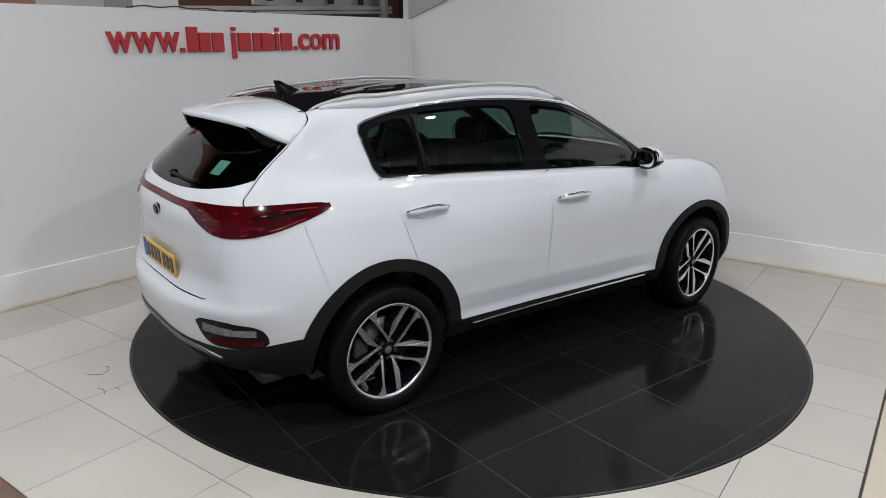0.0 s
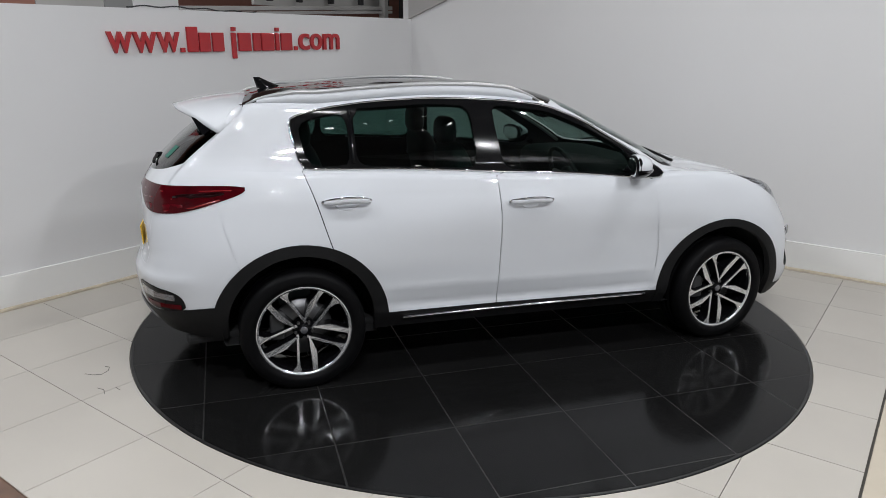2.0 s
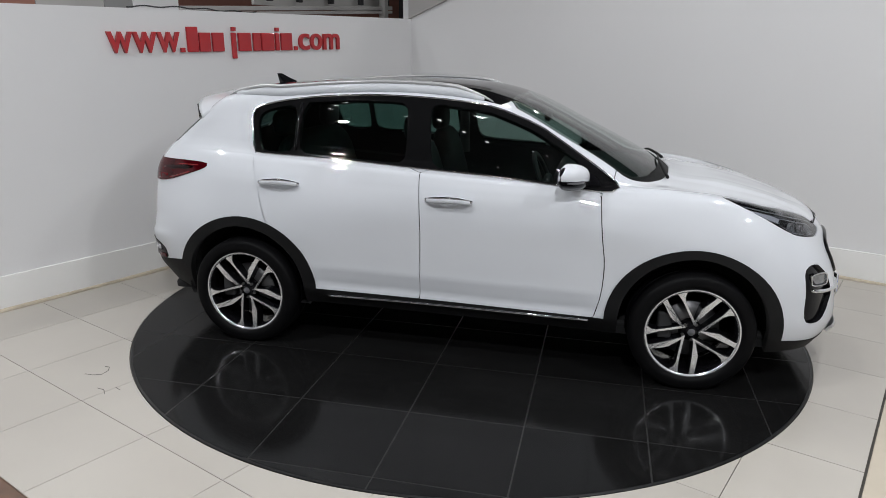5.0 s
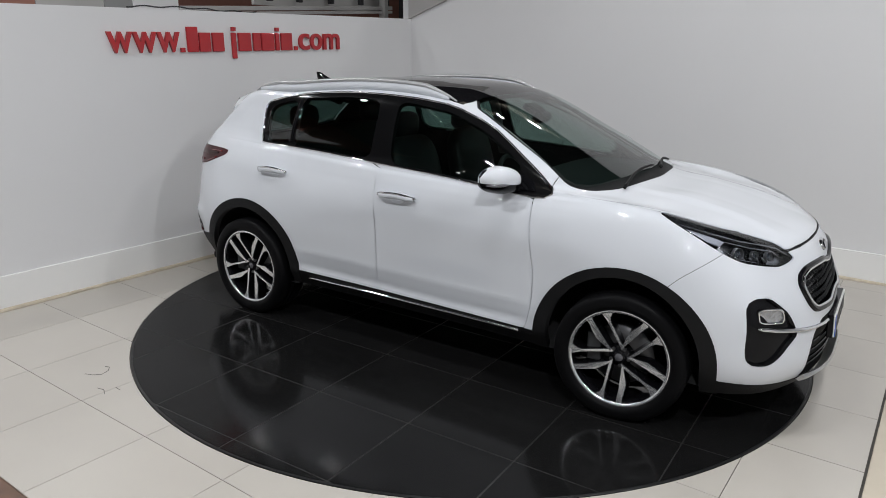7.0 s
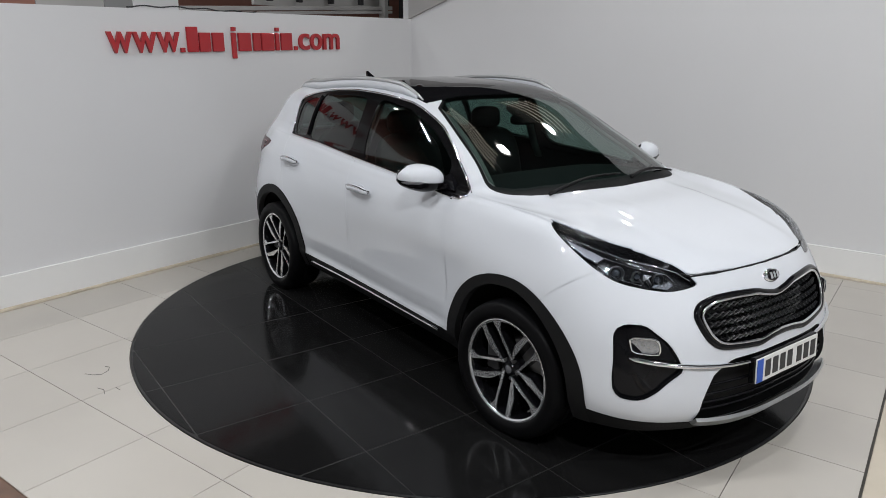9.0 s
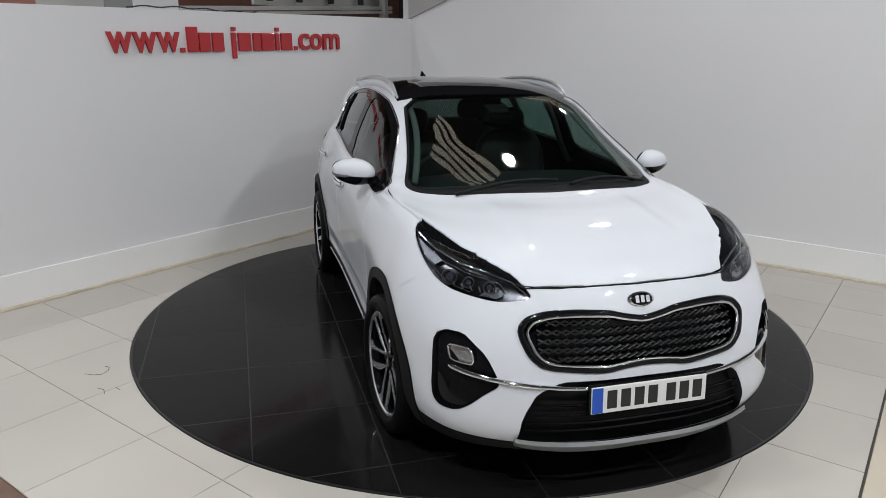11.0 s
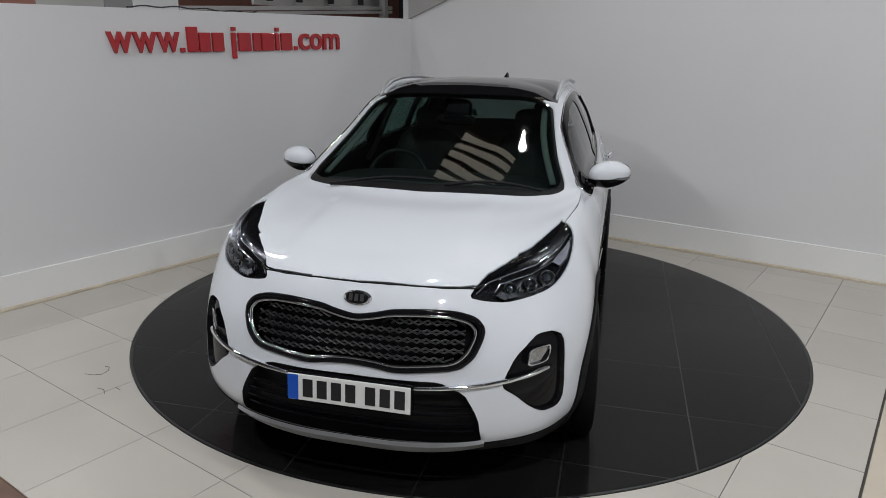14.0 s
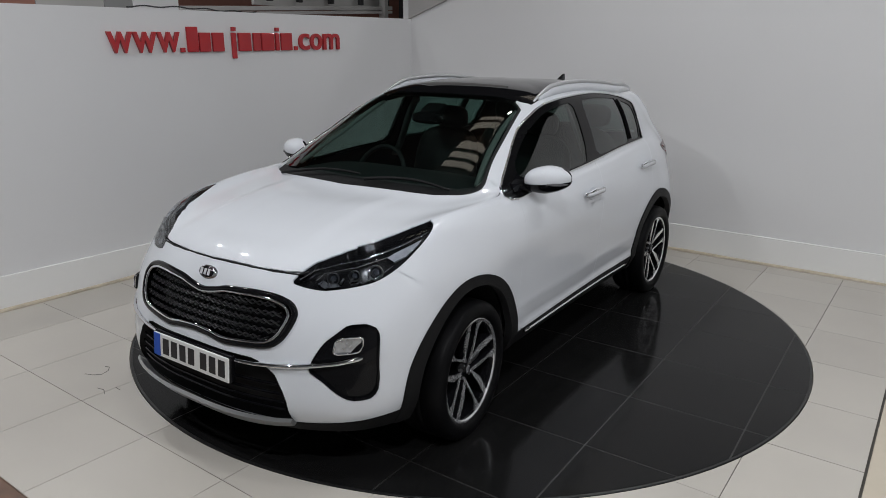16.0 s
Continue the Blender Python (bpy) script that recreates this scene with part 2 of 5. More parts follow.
# ---- the car: a loft through its character lines ----
# Car space: x forward, y to its left, z up, origin on the ground midway between the axles. Each line runs from
# the nose's middle round the left side to the tail's middle.
LINES = []


def line(*points):
    LINES.append([Vector(p) for p in points])


line((2.15, 0, .235), (2.14, .25, .235), (2.07, .52, .235), (1.92, .74, .235), (1.76, .83, .24), (1.34, .85, .27), (.86, .855, .275), (.3, .85, .28),
     (-.3, .85, .285), (-.86, .855, .29), (-1.34, .85, .30), (-1.78, .80, .30), (-2.0, .64, .31), (-2.09, .42, .31), (-2.12, 0, .31))
line((2.21, 0, .33), (2.20, .25, .33), (2.13, .53, .33), (1.97, .77, .335), (1.78, .87, .345), (1.34, .895, .36), (.86, .90, .37), (.3, .89, .37),
     (-.3, .885, .38), (-.86, .895, .39), (-1.34, .895, .42), (-1.79, .85, .44), (-2.05, .70, .43), (-2.16, .44, .42), (-2.19, 0, .41))
line((2.205, 0, .50), (2.195, .25, .50), (2.12, .55, .50), (1.97, .78, .51), (1.76, .89, .52), (1.34, .92, .54), (.86, .897, .53), (.3, .888, .53),
     (-.3, .888, .54), (-.86, .897, .55), (-1.34, .915, .56), (-1.78, .87, .57), (-2.06, .725, .57), (-2.18, .45, .57), (-2.225, 0, .56))
line((2.165, 0, .66), (2.155, .26, .66), (2.08, .55, .67), (1.935, .775, .68), (1.74, .885, .70), (1.34, .92, .71), (.86, .903, .71), (.3, .902, .72),
     (-.3, .902, .72), (-.86, .91, .73), (-1.34, .915, .74), (-1.78, .865, .75), (-2.06, .72, .74), (-2.14, .44, .73), (-2.16, 0, .72))
line((2.10, 0, .83), (2.09, .25, .83), (2.01, .50, .835), (1.88, .715, .85), (1.70, .85, .87), (1.34, .895, .88), (.86, .91, .89), (.3, .913, .90),
     (-.3, .912, .91), (-.86, .90, .92), (-1.34, .88, .94), (-1.76, .825, .95), (-2.055, .67, .94), (-2.13, .43, .92), (-2.155, 0, .90))
line((2.05, 0, .905), (2.035, .25, .90), (1.95, .50, .91), (1.81, .685, .962), (1.63, .79, 1.003), (1.34, .842, 1.02), (.86, .87, 1.024), (.3, .89, 1.03),
     (-.3, .885, 1.04), (-.86, .86, 1.05), (-1.34, .848, 1.06), (-1.71, .800, 1.07), (-2.025, .668, 1.06), (-2.12, .43, 1.05), (-2.15, 0, 1.03))
line((1.85, 0, .985), (1.84, .24, .985), (1.77, .475, .995), (1.63, .635, 1.022), (1.45, .747, 1.062), (1.22, .80, 1.08), (.86, .82, 1.085), (.3, .845, 1.10),
     (-.3, .84, 1.125), (-.86, .805, 1.15), (-1.34, .772, 1.17), (-1.69, .735, 1.18), (-1.945, .655, 1.17), (-2.06, .42, 1.15), (-2.10, 0, 1.13))
line((1.52, 0, 1.07), (1.51, .24, 1.07), (1.43, .46, 1.065), (1.31, .62, 1.07), (1.17, .735, 1.09), (1.03, .785, 1.103), (.81, .805, 1.11), (.3, .825, 1.135),
     (-.3, .82, 1.155), (-.86, .785, 1.185), (-1.34, .745, 1.20), (-1.67, .710, 1.215), (-1.905, .648, 1.21), (-2.02, .42, 1.19), (-2.06, 0, 1.175))
line((1.20, 0, 1.118), (1.185, .25, 1.118), (1.12, .48, 1.12), (1.03, .63, 1.125), (.95, .71, 1.13), (.88, .755, 1.13), (.75, .782, 1.135), (.3, .80, 1.17),
     (-.3, .795, 1.19), (-.86, .765, 1.22), (-1.34, .726, 1.235), (-1.64, .692, 1.25), (-1.856, .640, 1.25), (-1.965, .42, 1.238), (-2.01, 0, 1.225))
line((1.11, 0, 1.165), (1.097, .25, 1.163), (1.038, .478, 1.164), (.955, .622, 1.167), (.88, .698, 1.169), (.812, .741, 1.169), (.69, .767, 1.176), (.28, .785, 1.21),
     (-.3, .782, 1.23), (-.86, .753, 1.256), (-1.335, .714, 1.268), (-1.62, .680, 1.28), (-1.82, .637, 1.28), (-1.935, .42, 1.268), (-1.98, 0, 1.255))
line((.75, 0, 1.345), (.74, .25, 1.34), (.70, .46, 1.335), (.64, .58, 1.33), (.585, .64, 1.32), (.53, .675, 1.32), (.44, .695, 1.335), (.2, .715, 1.36),
     (-.3, .72, 1.38), (-.86, .70, 1.39), (-1.3, .66, 1.39), (-1.53, .643, 1.392), (-1.69, .629, 1.385), (-1.80, .42, 1.372), (-1.85, 0, 1.365))
line((.27, 0, 1.55), (.265, .22, 1.548), (.25, .40, 1.542), (.22, .49, 1.535), (.18, .54, 1.527), (.13, .575, 1.52), (.05, .60, 1.52), (-.1, .615, 1.525),
     (-.4, .62, 1.535), (-.86, .605, 1.525), (-1.22, .590, 1.507), (-1.42, .588, 1.502), (-1.58, .577, 1.493), (-1.665, .37, 1.478), (-1.69, 0, 1.475))
line((.12, 0, 1.592), (.11, .2, 1.590), (.09, .35, 1.584), (.06, .43, 1.577), (.02, .47, 1.572), (-.03, .50, 1.567), (-.1, .52, 1.572), (-.22, .53, 1.580),
     (-.45, .535, 1.584), (-.86, .52, 1.579), (-1.15, .495, 1.566), (-1.3, .475, 1.560), (-1.45, .44, 1.548), (-1.50, .29, 1.553), (-1.50, 0, 1.557))
line((-.15, 0, 1.618), (-.16, .13, 1.616), (-.17, .22, 1.614), (-.2, .26, 1.612), (-.23, .28, 1.611), (-.27, .29, 1.611), (-.32, .3, 1.612), (-.4, .3, 1.615),
     (-.55, .3, 1.615), (-.8, .29, 1.612), (-.95, .27, 1.602), (-1.05, .24, 1.597), (-1.1, .2, 1.592), (-1.15, .14, 1.592), (-1.18, 0, 1.592))
LINES.append([Vector((-.4 - .03 * i, 0, 1.625 - .0008 * i)) for i in range(15)])


def glide(points, before, after, cuts):
    """A smooth curve through points; before and after steer its ends. cuts: pieces per span."""
    pts = [before, *points, after]
    gap = [max(1e-4, (pts[i + 1] - pts[i]).length) for i in range(len(pts) - 1)]
    slope = []
    for i in range(1, len(pts) - 1):
        d0, d1 = (pts[i] - pts[i - 1]) / gap[i - 1], (pts[i + 1] - pts[i]) / gap[i]
        slope.append((d0 * gap[i] + d1 * gap[i - 1]) / (gap[i] + gap[i - 1]))
    out = []
    for i in range(len(points) - 1):
        h = gap[i + 1]
        for k in range(cuts):
            s = k / cuts
            s2, s3 = s * s, s * s * s
            out.append(points[i] * (2 * s3 - 3 * s2 + 1) + slope[i] * (h * (s3 - 2 * s2 + s)) + points[i + 1] * (3 * s2 - 2 * s3) + slope[i + 1] * (h * (s3 - s2)))
    out.append(points[-1])
    return out


def flipped(v):
    return Vector((v.x, -v.y, v.z))


rows = [glide(l, flipped(l[1]), flipped(l[-2]), 10) for l in LINES]
cols = []
for k in range(len(rows[0])):
    c = [r[k] for r in rows]
    cols.append(glide(c, c[0] * 2 - c[1], flipped(c[-2]), 8))
GRID = cols                                # GRID[around][up]


def soft(v, a, b):
    s = min(1, max(0, (v - a) / (b - a)))
    return s * s * (3 - 2 * s)


def ridge(v, low, peak, high):
    """A sharp crest: one at the peak, falling straight to nothing on both sides."""
    return max(0, min((v - low) / (peak - low), (high - v) / (high - peak)))


# pressed creases: sill kick of the doors, shoulder below the windows, bonnet swages, ledges of the tail
for i, column in enumerate(GRID):
    for j, p in enumerate(column):
        flank = soft(p.x, -1.08, -.75) * (1 - soft(p.x, .72, .98))
        p.y += flank * (.009 * ridge(j, 9, 15, 30) - .017 * ridge(j, 7.5, 10, 15))
        p.y += .010 * soft(p.x, -1.75, -1.45) * (1 - soft(p.x, .9, 1.3)) * ridge(j, 40, 47, 49) * min(1, p.y / .3)
        lid = soft(j, 40, 46) * (1 - soft(j, 58, 66))
        p.z += .007 * lid * (ridge(i, 8, 15, 18) if i < 40 else 0)
        tail = soft(-p.x, 1.80, 2.0)
        out = Vector((p.x + 1.2, p.y, 0)).normalized()
        p += out * tail * (.014 * ridge(j, 14, 19, 21) - .010 * ridge(j, 21, 25, 31))


def half_shell():
    bm = bmesh.new()
    v = [[bm.verts.new(p) for p in c[:-1]] for c in GRID]
    for i in range(len(v) - 1):
        for j in range(len(v[0]) - 1):
            bm.faces.new((v[i][j], v[i + 1][j], v[i + 1][j + 1], v[i][j + 1]))
    crown = [bm.verts.new(c[-1]) for c in GRID]
    for i in range(len(v) - 1):
        bm.faces.new((v[i][-1], v[i + 1][-1], crown[i + 1], crown[i]))
    bmesh.ops.recalc_face_normals(bm, faces=bm.faces)
    return bm


def whole_shell():
    bm = half_shell()
    copy = bmesh.ops.duplicate(bm, geom=bm.verts[:] + bm.edges[:] + bm.faces[:])["geom"]
    for g in copy:
        if isinstance(g, bmesh.types.BMVert):
            g.co.y = -g.co.y
    bmesh.ops.remove_doubles(bm, verts=bm.verts, dist=1e-5)
    bmesh.ops.recalc_face_normals(bm, faces=bm.faces)
    return bm


# ---- cutting the shell into panels ----
SIDE, FRONT, TOP = (0, 2), (1, 2), (0, 1)


def rounded(outline, times=2):
    """A closed outline with its corners rounded off."""
    pts = [Vector(p) for p in outline]
    for _ in range(times):
        out = []
        for i, p in enumerate(pts):
            q = pts[(i + 1) % len(pts)]
            out += [p * 0.8 + q * 0.2, p * 0.2 + q * 0.8]
        pts = out
    return pts


def distance_to(outline, p):
    """Signed distance of flat points to an outline, below zero inside."""
    a = np.array([tuple(v) for v in outline])
    b = np.roll(a, -1, 0)
    best, inside = np.full(len(p), 1e9), np.zeros(len(p), bool)
    for (ax, ay), (bx, by) in zip(a, b):
        dx, dy = bx - ax, by - ay
        s = np.clip(((p[:, 0] - ax) * dx + (p[:, 1] - ay) * dy) / max(1e-12, dx * dx + dy * dy), 0, 1)
        best = np.minimum(best, np.hypot(p[:, 0] - ax - s * dx, p[:, 1] - ay - s * dy))
        if abs(dy) > 1e-12:
            cross = ((ay > p[:, 1]) != (by > p[:, 1])) & (p[:, 0] < (p[:, 1] - ay) * dx / dy + ax)
            inside ^= cross
    return np.where(inside, -best, best)


def flat_map(name, c):
    if name == "nose":
        return np.stack([np.arctan2(c[:, 1], c[:, 0] - 1.0), c[:, 2]], 1)
    if name == "tail":
        return np.stack([np.arctan2(c[:, 1], -(c[:, 0] + 1.2)), c[:, 2]], 1)
    i, j = {"side": SIDE, "front": FRONT, "top": TOP}[name]
    return np.stack([c[:, i], c[:, j]], 1)


def region(view, outline, guard, times=2):
    """A test for points of the shell: below zero inside the outline seen from view, and inside the guard."""
    shape = rounded(outline, times)
    return lambda c: np.maximum(distance_to(shape, flat_map(view, c)), guard(c))


def deg(*pairs):
    return [(radians(a), z) for a, z in pairs]


def arch(cx, rx, rz):
    def test(c):
        x, z = c[:, 0] - cx, c[:, 2] - 0.36
        oval = (np.hypot(x / rx, z / rz) - 1) * rz
        below = np.maximum(np.abs(x) - rx, z)
        return np.maximum(np.minimum(oval, below), 0.45 - c[:, 1])
    return test


def sill_line(c):
    xs = [-2.4, -2.1, -1.97, -1.8, -1.75, -0.86, 0.83, 1.78, 2.0, 2.13, 2.3]
    zs = [0.43, 0.445, 0.465, 0.49, 0.49, 0.385, 0.365, 0.315, 0.295, 0.28, 0.275]
    return c[:, 2] - np.interp(c[:, 0], xs, zs)


def past(axis, limit, sign=1):
    """A guard: below zero where the coordinate goes past the limit."""
    return lambda c: sign * (limit - c[:, axis])


def lamp_guard(c):
    edge = np.interp(c[:, 0], [1.40, 1.5, 1.7, 1.85, 1.93, 2.02], [.745, .716, .640, .545, .475, .41])
    return np.maximum(1.25 - c[:, 0], edge - c[:, 1])


TAILGATE_LOW = region("front", [(-.3, .665), (0, .665), (.42, .668), (.575, .67), (.61, .749), (.637, .881), (.66, .978), (.676, 1.09), (.74, 1.2), (.85, 1.65), (-.3, 1.65)], past(0, -1.45, -1), 1)
TAILGATE_TOP = region("side", [(-2.7, .4), (-1.7, .4), (-1.88, 1.04), (-1.987, 1.117), (-1.879, 1.229), (-1.79, 1.304), (-1.709, 1.370), (-1.652, 1.420), (-1.588, 1.476), (-1.574, 1.511), (-1.50, 1.62), (-2.7, 1.62)], past(0, -1.45, -1), 1)


def tailgate_edge(c):
    return np.maximum(TAILGATE_LOW(c), TAILGATE_TOP(c))


def tight(*corners, d=.035):
    """Corners set close, so that rounding them off keeps the edges straight."""
    pts, out = [Vector(p) for p in corners], []
    for k, p in enumerate(pts):
        for q in (pts[k - 1], pts[(k + 1) % len(pts)]):
            out.append(p + (q - p) * min(.45, d / (q - p).length))
    return out


DLO = [(-1.350, 1.405), (-1.332, 1.449), (-1.16, 1.492), (-.9, 1.525), (-.574, 1.542), (-.329, 1.538), (-.082, 1.525), (.166, 1.495), (.418, 1.403), (.612, 1.287),
       (.773, 1.19), (.905, 1.10), (.85, 1.07), (.594, 1.088), (.234, 1.124), (-.231, 1.148), (-.731, 1.176), (-1.214, 1.184), (-1.30, 1.188)]
TESTS = {
    "hole_front": arch(1.335, .395, .392), "hole_rear": arch(-1.335, .395, .392),
    "arch_front": arch(1.335, .470, .440), "arch_rear": arch(-1.335, .472, .452),
    "sill": sill_line,
    "dlo": region("side", DLO, past(1, .45), 1),
    "pane_front": region("side", tight((-.205, 1.505), (-.08, 1.497), (.16, 1.466), (.40, 1.376), (.60, 1.266), (.70, 1.20), (.655, 1.098), (.234, 1.134), (-.165, 1.155)), past(1, .45), 1),
    "pane_rear": region("side", tight((-.335, 1.508), (-.574, 1.514), (-.9, 1.496), (-1.005, 1.483), (-1.0, 1.196), (-.731, 1.187), (-.315, 1.167)), past(1, .45), 1),
    "pane_quarter": region("side", tight((-1.04, 1.476), (-1.16, 1.460), (-1.31, 1.418), (-1.262, 1.199), (-1.035, 1.197)), past(1, .45), 1),
    "windscreen": region("top", [(1.14, -.3), (1.14, .05), (1.115, .35), (1.045, .60), (.945, .698), (.763, .640), (.554, .598), (.24, .54), (.27, .2), (.28, -.3)], past(2, 1.05), 1),
    "cowl": region("top", [(1.215, -.3), (1.215, .0), (1.20, .2), (1.178, .38), (1.130, .55), (1.045, .68), (.945, .720), (.763, .658), (.554, .615), (.225, .558), (.26, .2), (.26, -.3)], past(2, 1.05), 1),
    "roof": region("top", [(.30, -.3), (.27, .3), (.232, .583), (.08, .577), (-.1, .556), (-.5, .549), (-.9, .546), (-1.25, .541), (-1.5, .542), (-1.60, .538), (-1.58, .2), (-1.58, -.3)], past(2, 1.44), 1),
    "rear_glass": region("front", [(-.3, 1.140), (0, 1.140), (.2, 1.146), (.42, 1.162), (.56, 1.185), (.62, 1.205), (.67, 1.24), (.76, 1.30), (.76, 1.385), (.56, 1.405), (.45, 1.45), (-.3, 1.47)], lambda c: np.maximum(past(0, -1.5, -1)(c), tailgate_edge(c) + .004), 1),
    "headlight": region("nose", deg((60.4, 1.066), (58, 1.066), (47.5, 1.034), (39.9, .999), (32.6, .966), (27.8, .935), (24.9, .895), (23.3, .863), (26.0, .85), (30.7, .84), (36, .854), (41.5, .874), (44.6, .899), (48, .935), (52, .982), (56, 1.023)), lamp_guard, 1),
    "tail_light": region("tail", deg((20, 1.103), (33, 1.113), (40.7, 1.116), (47, 1.118), (56, 1.118), (61.4, 1.117), (63.6, 1.108), (64.2, 1.095), (63, 1.079), (59.5, 1.057), (55.5, 1.033), (49.7, .999), (44.9, .981), (40.8, .976), (37.5, .976), (33, .986), (29, 1.013), (22.6, 1.070), (20, 1.072)), past(0, -1.45, -1), 1),
    "light_bar": region("front", [(-.3, 1.068), (.40, 1.073), (.40, 1.104), (-.3, 1.099)], past(0, -1.7, -1), 0),
    "rear_fog": region("tail", deg((27.5, .58), (28.6, .52), (31.9, .457), (42.9, .457), (47.6, .472), (47.6, .52), (45.6, .572), (36.1, .595)), past(0, -1.7, -1), 1),
    "grille": region("front", [(-.09, .79), (0, .774), (.09, .79), (.155, .807), (.29, .814), (.40, .808), (.475, .787), (.505, .753), (.502, .72), (.475, .655), (.425, .615), (.285, .602), (.18, .594), (.104, .606), (0, .612), (-.104, .606)], past(0, 1.7), 1),
    "intake": region("front", [(-.2, .559), (.363, .556), (.458, .511), (.501, .436), (.518, .39), (.526, .29), (-.2, .275)], past(0, 1.7), 0),
    "fog_pod": region("front", [(.607, .578), (.592, .53), (.655, .487), (.69, .45), (.735, .413), (.76, .402), (.812, .406), (.828, .46), (.820, .65), (.808, .70), (.775, .726), (.71, .724), (.68, .69), (.64, .65)], past(0, 1.5), 1),
    "bonnet": region("top", [(2.055, -.3), (2.055, 0), (2.04, .23), (1.985, .455), (1.90, .55), (1.75, .655), (1.6, .72), (1.43, .757), (1.2, .793), (1.07, .80), (.90, .798), (.86, .75), (.95, .4), (1.0, -.3)], past(2, .86), 1),
    "door_front": region("side", [(.80, 1.12), (.823, .853), (.85, .684), (.845, .511), (.80, .33), (-.21, .33), (-.204, .51), (-.20, .849), (-.225, 1.2)], past(1, .5), 1),
    "door_rear": region("side", [(-.226, 1.2), (-.201, .849), (-.205, .51), (-.211, .33), (-1.03, .33), (-1.10, .60), (-1.17, .79), (-1.243, 1.039), (-1.31, 1.22)], past(1, .5), 1),
    "tailgate": lambda c: tailgate_edge(c),
    "rear_bumper": region("side", [(-1.742, 1.05), (-1.70, .86), (-1.645, .68), (-1.55, .45), (-1.55, .2), (-2.5, .2), (-2.5, 1.05)], past(0, -1.40, -1), 0),
    "bumper": region("side", [(1.50, .2), (1.50, .70), (1.60, .80), (1.74, .905), (1.80, .96), (1.95, 1.1), (2.4, 1.1), (2.4, .2)], past(0, 1.40), 0),
}
PANELS = ("bonnet", "door_front", "door_rear", "tailgate", "bumper", "rear_bumper")
GAP = {"bonnet": .0036, "door_front": .0028, "door_rear": .0028, "tailgate": .0032, "bumper": .0013, "rear_bumper": .0013}


def cut(bm, layer, test, level=0.0):
    """Cuts the faces along the line on which the test gives that level."""
    bm.verts.ensure_lookup_table()
    value = test(np.array([v.co[:] for v in bm.verts])) - level
    bm.verts.index_update()
    on_line = [v for v in bm.verts if abs(value[v.index]) < 2e-4]
    split = []
    for e in bm.edges:
        a, b = value[e.verts[0].index], value[e.verts[1].index]
        if a * b < 0 and abs(a) >= 2e-4 and abs(b) >= 2e-4:
            split.append((e, e.verts[0], e.verts[1], a / (a - b)))
    for e, v0, v1, s in split:
        p, n = v0.co.lerp(v1.co, s), v0[layer].lerp(v1[layer], s).normalized()
        made = bmesh.utils.edge_split(e, v0, s)[1]
        made.co, made[layer] = p, n
        on_line.append(made)
    bmesh.ops.connect_verts(bm, verts=on_line)


shell = whole_shell()
shell.normal_update()
SHELL = BVHTree.FromBMesh(shell)
half = half_shell()
NORMAL = half.verts.layers.float_vector.new("shell_normal")
lookup = {}
for v in shell.verts:
    lookup[(round(v.co.x, 4), round(v.co.y, 4), round(v.co.z, 4))] = v.normal.copy()
for v in half.verts:
    v[NORMAL] = lookup.get((round(v.co.x, 4), round(v.co.y, 4), round(v.co.z, 4)), v.normal)
shell.free()
for key, test in TESTS.items():
    if key in PANELS:
        cut(half, NORMAL, test, GAP[key])
        cut(half, NORMAL, test, -GAP[key])
    else:
        cut(half, NORMAL, test)
half.faces.ensure_lookup_table()
CENTRES = np.array([f.calc_center_median()[:] for f in half.faces])
VALUE = {k: t(CENTRES) for k, t in TESTS.items()}
KIND = np.full(len(CENTRES), "body", dtype="<U16")
for key in reversed(PANELS):
    KIND[VALUE[key] < -GAP[key]] = key
GAPS = np.zeros(len(CENTRES), bool)
for key in PANELS:
    GAPS |= (np.abs(VALUE[key]) <= GAP[key]) & ((key != "rear_bumper") | (VALUE["tailgate"] > 0)) & ((key != "bumper") | (VALUE["bonnet"] > 0))
KIND[GAPS] = "gap"
for key in ("tail_light", "rear_fog", "light_bar", "headlight", "grille", "intake", "fog_pod", "cowl", "roof", "windscreen", "rear_glass"):
    KIND[VALUE[key] < 0] = key
LOW = (VALUE["sill"] < 0) & ~np.isin(KIND, ["intake", "rear_fog", "fog_pod"])
KIND[LOW] = np.where(CENTRES[LOW, 0] > 1.335, "sill_front", np.where(CENTRES[LOW, 0] < -1.335, "sill_rear", "sill"))
KIND[VALUE["dlo"] < 0] = "frame"
for key in ("pane_front", "pane_rear", "pane_quarter"):
    KIND[VALUE[key] < 0] = key
for end in ("front", "rear"):
    KIND[VALUE["arch_" + end] < 0] = "arch_" + end
    KIND[VALUE["hole_" + end] < 0] = "hole"


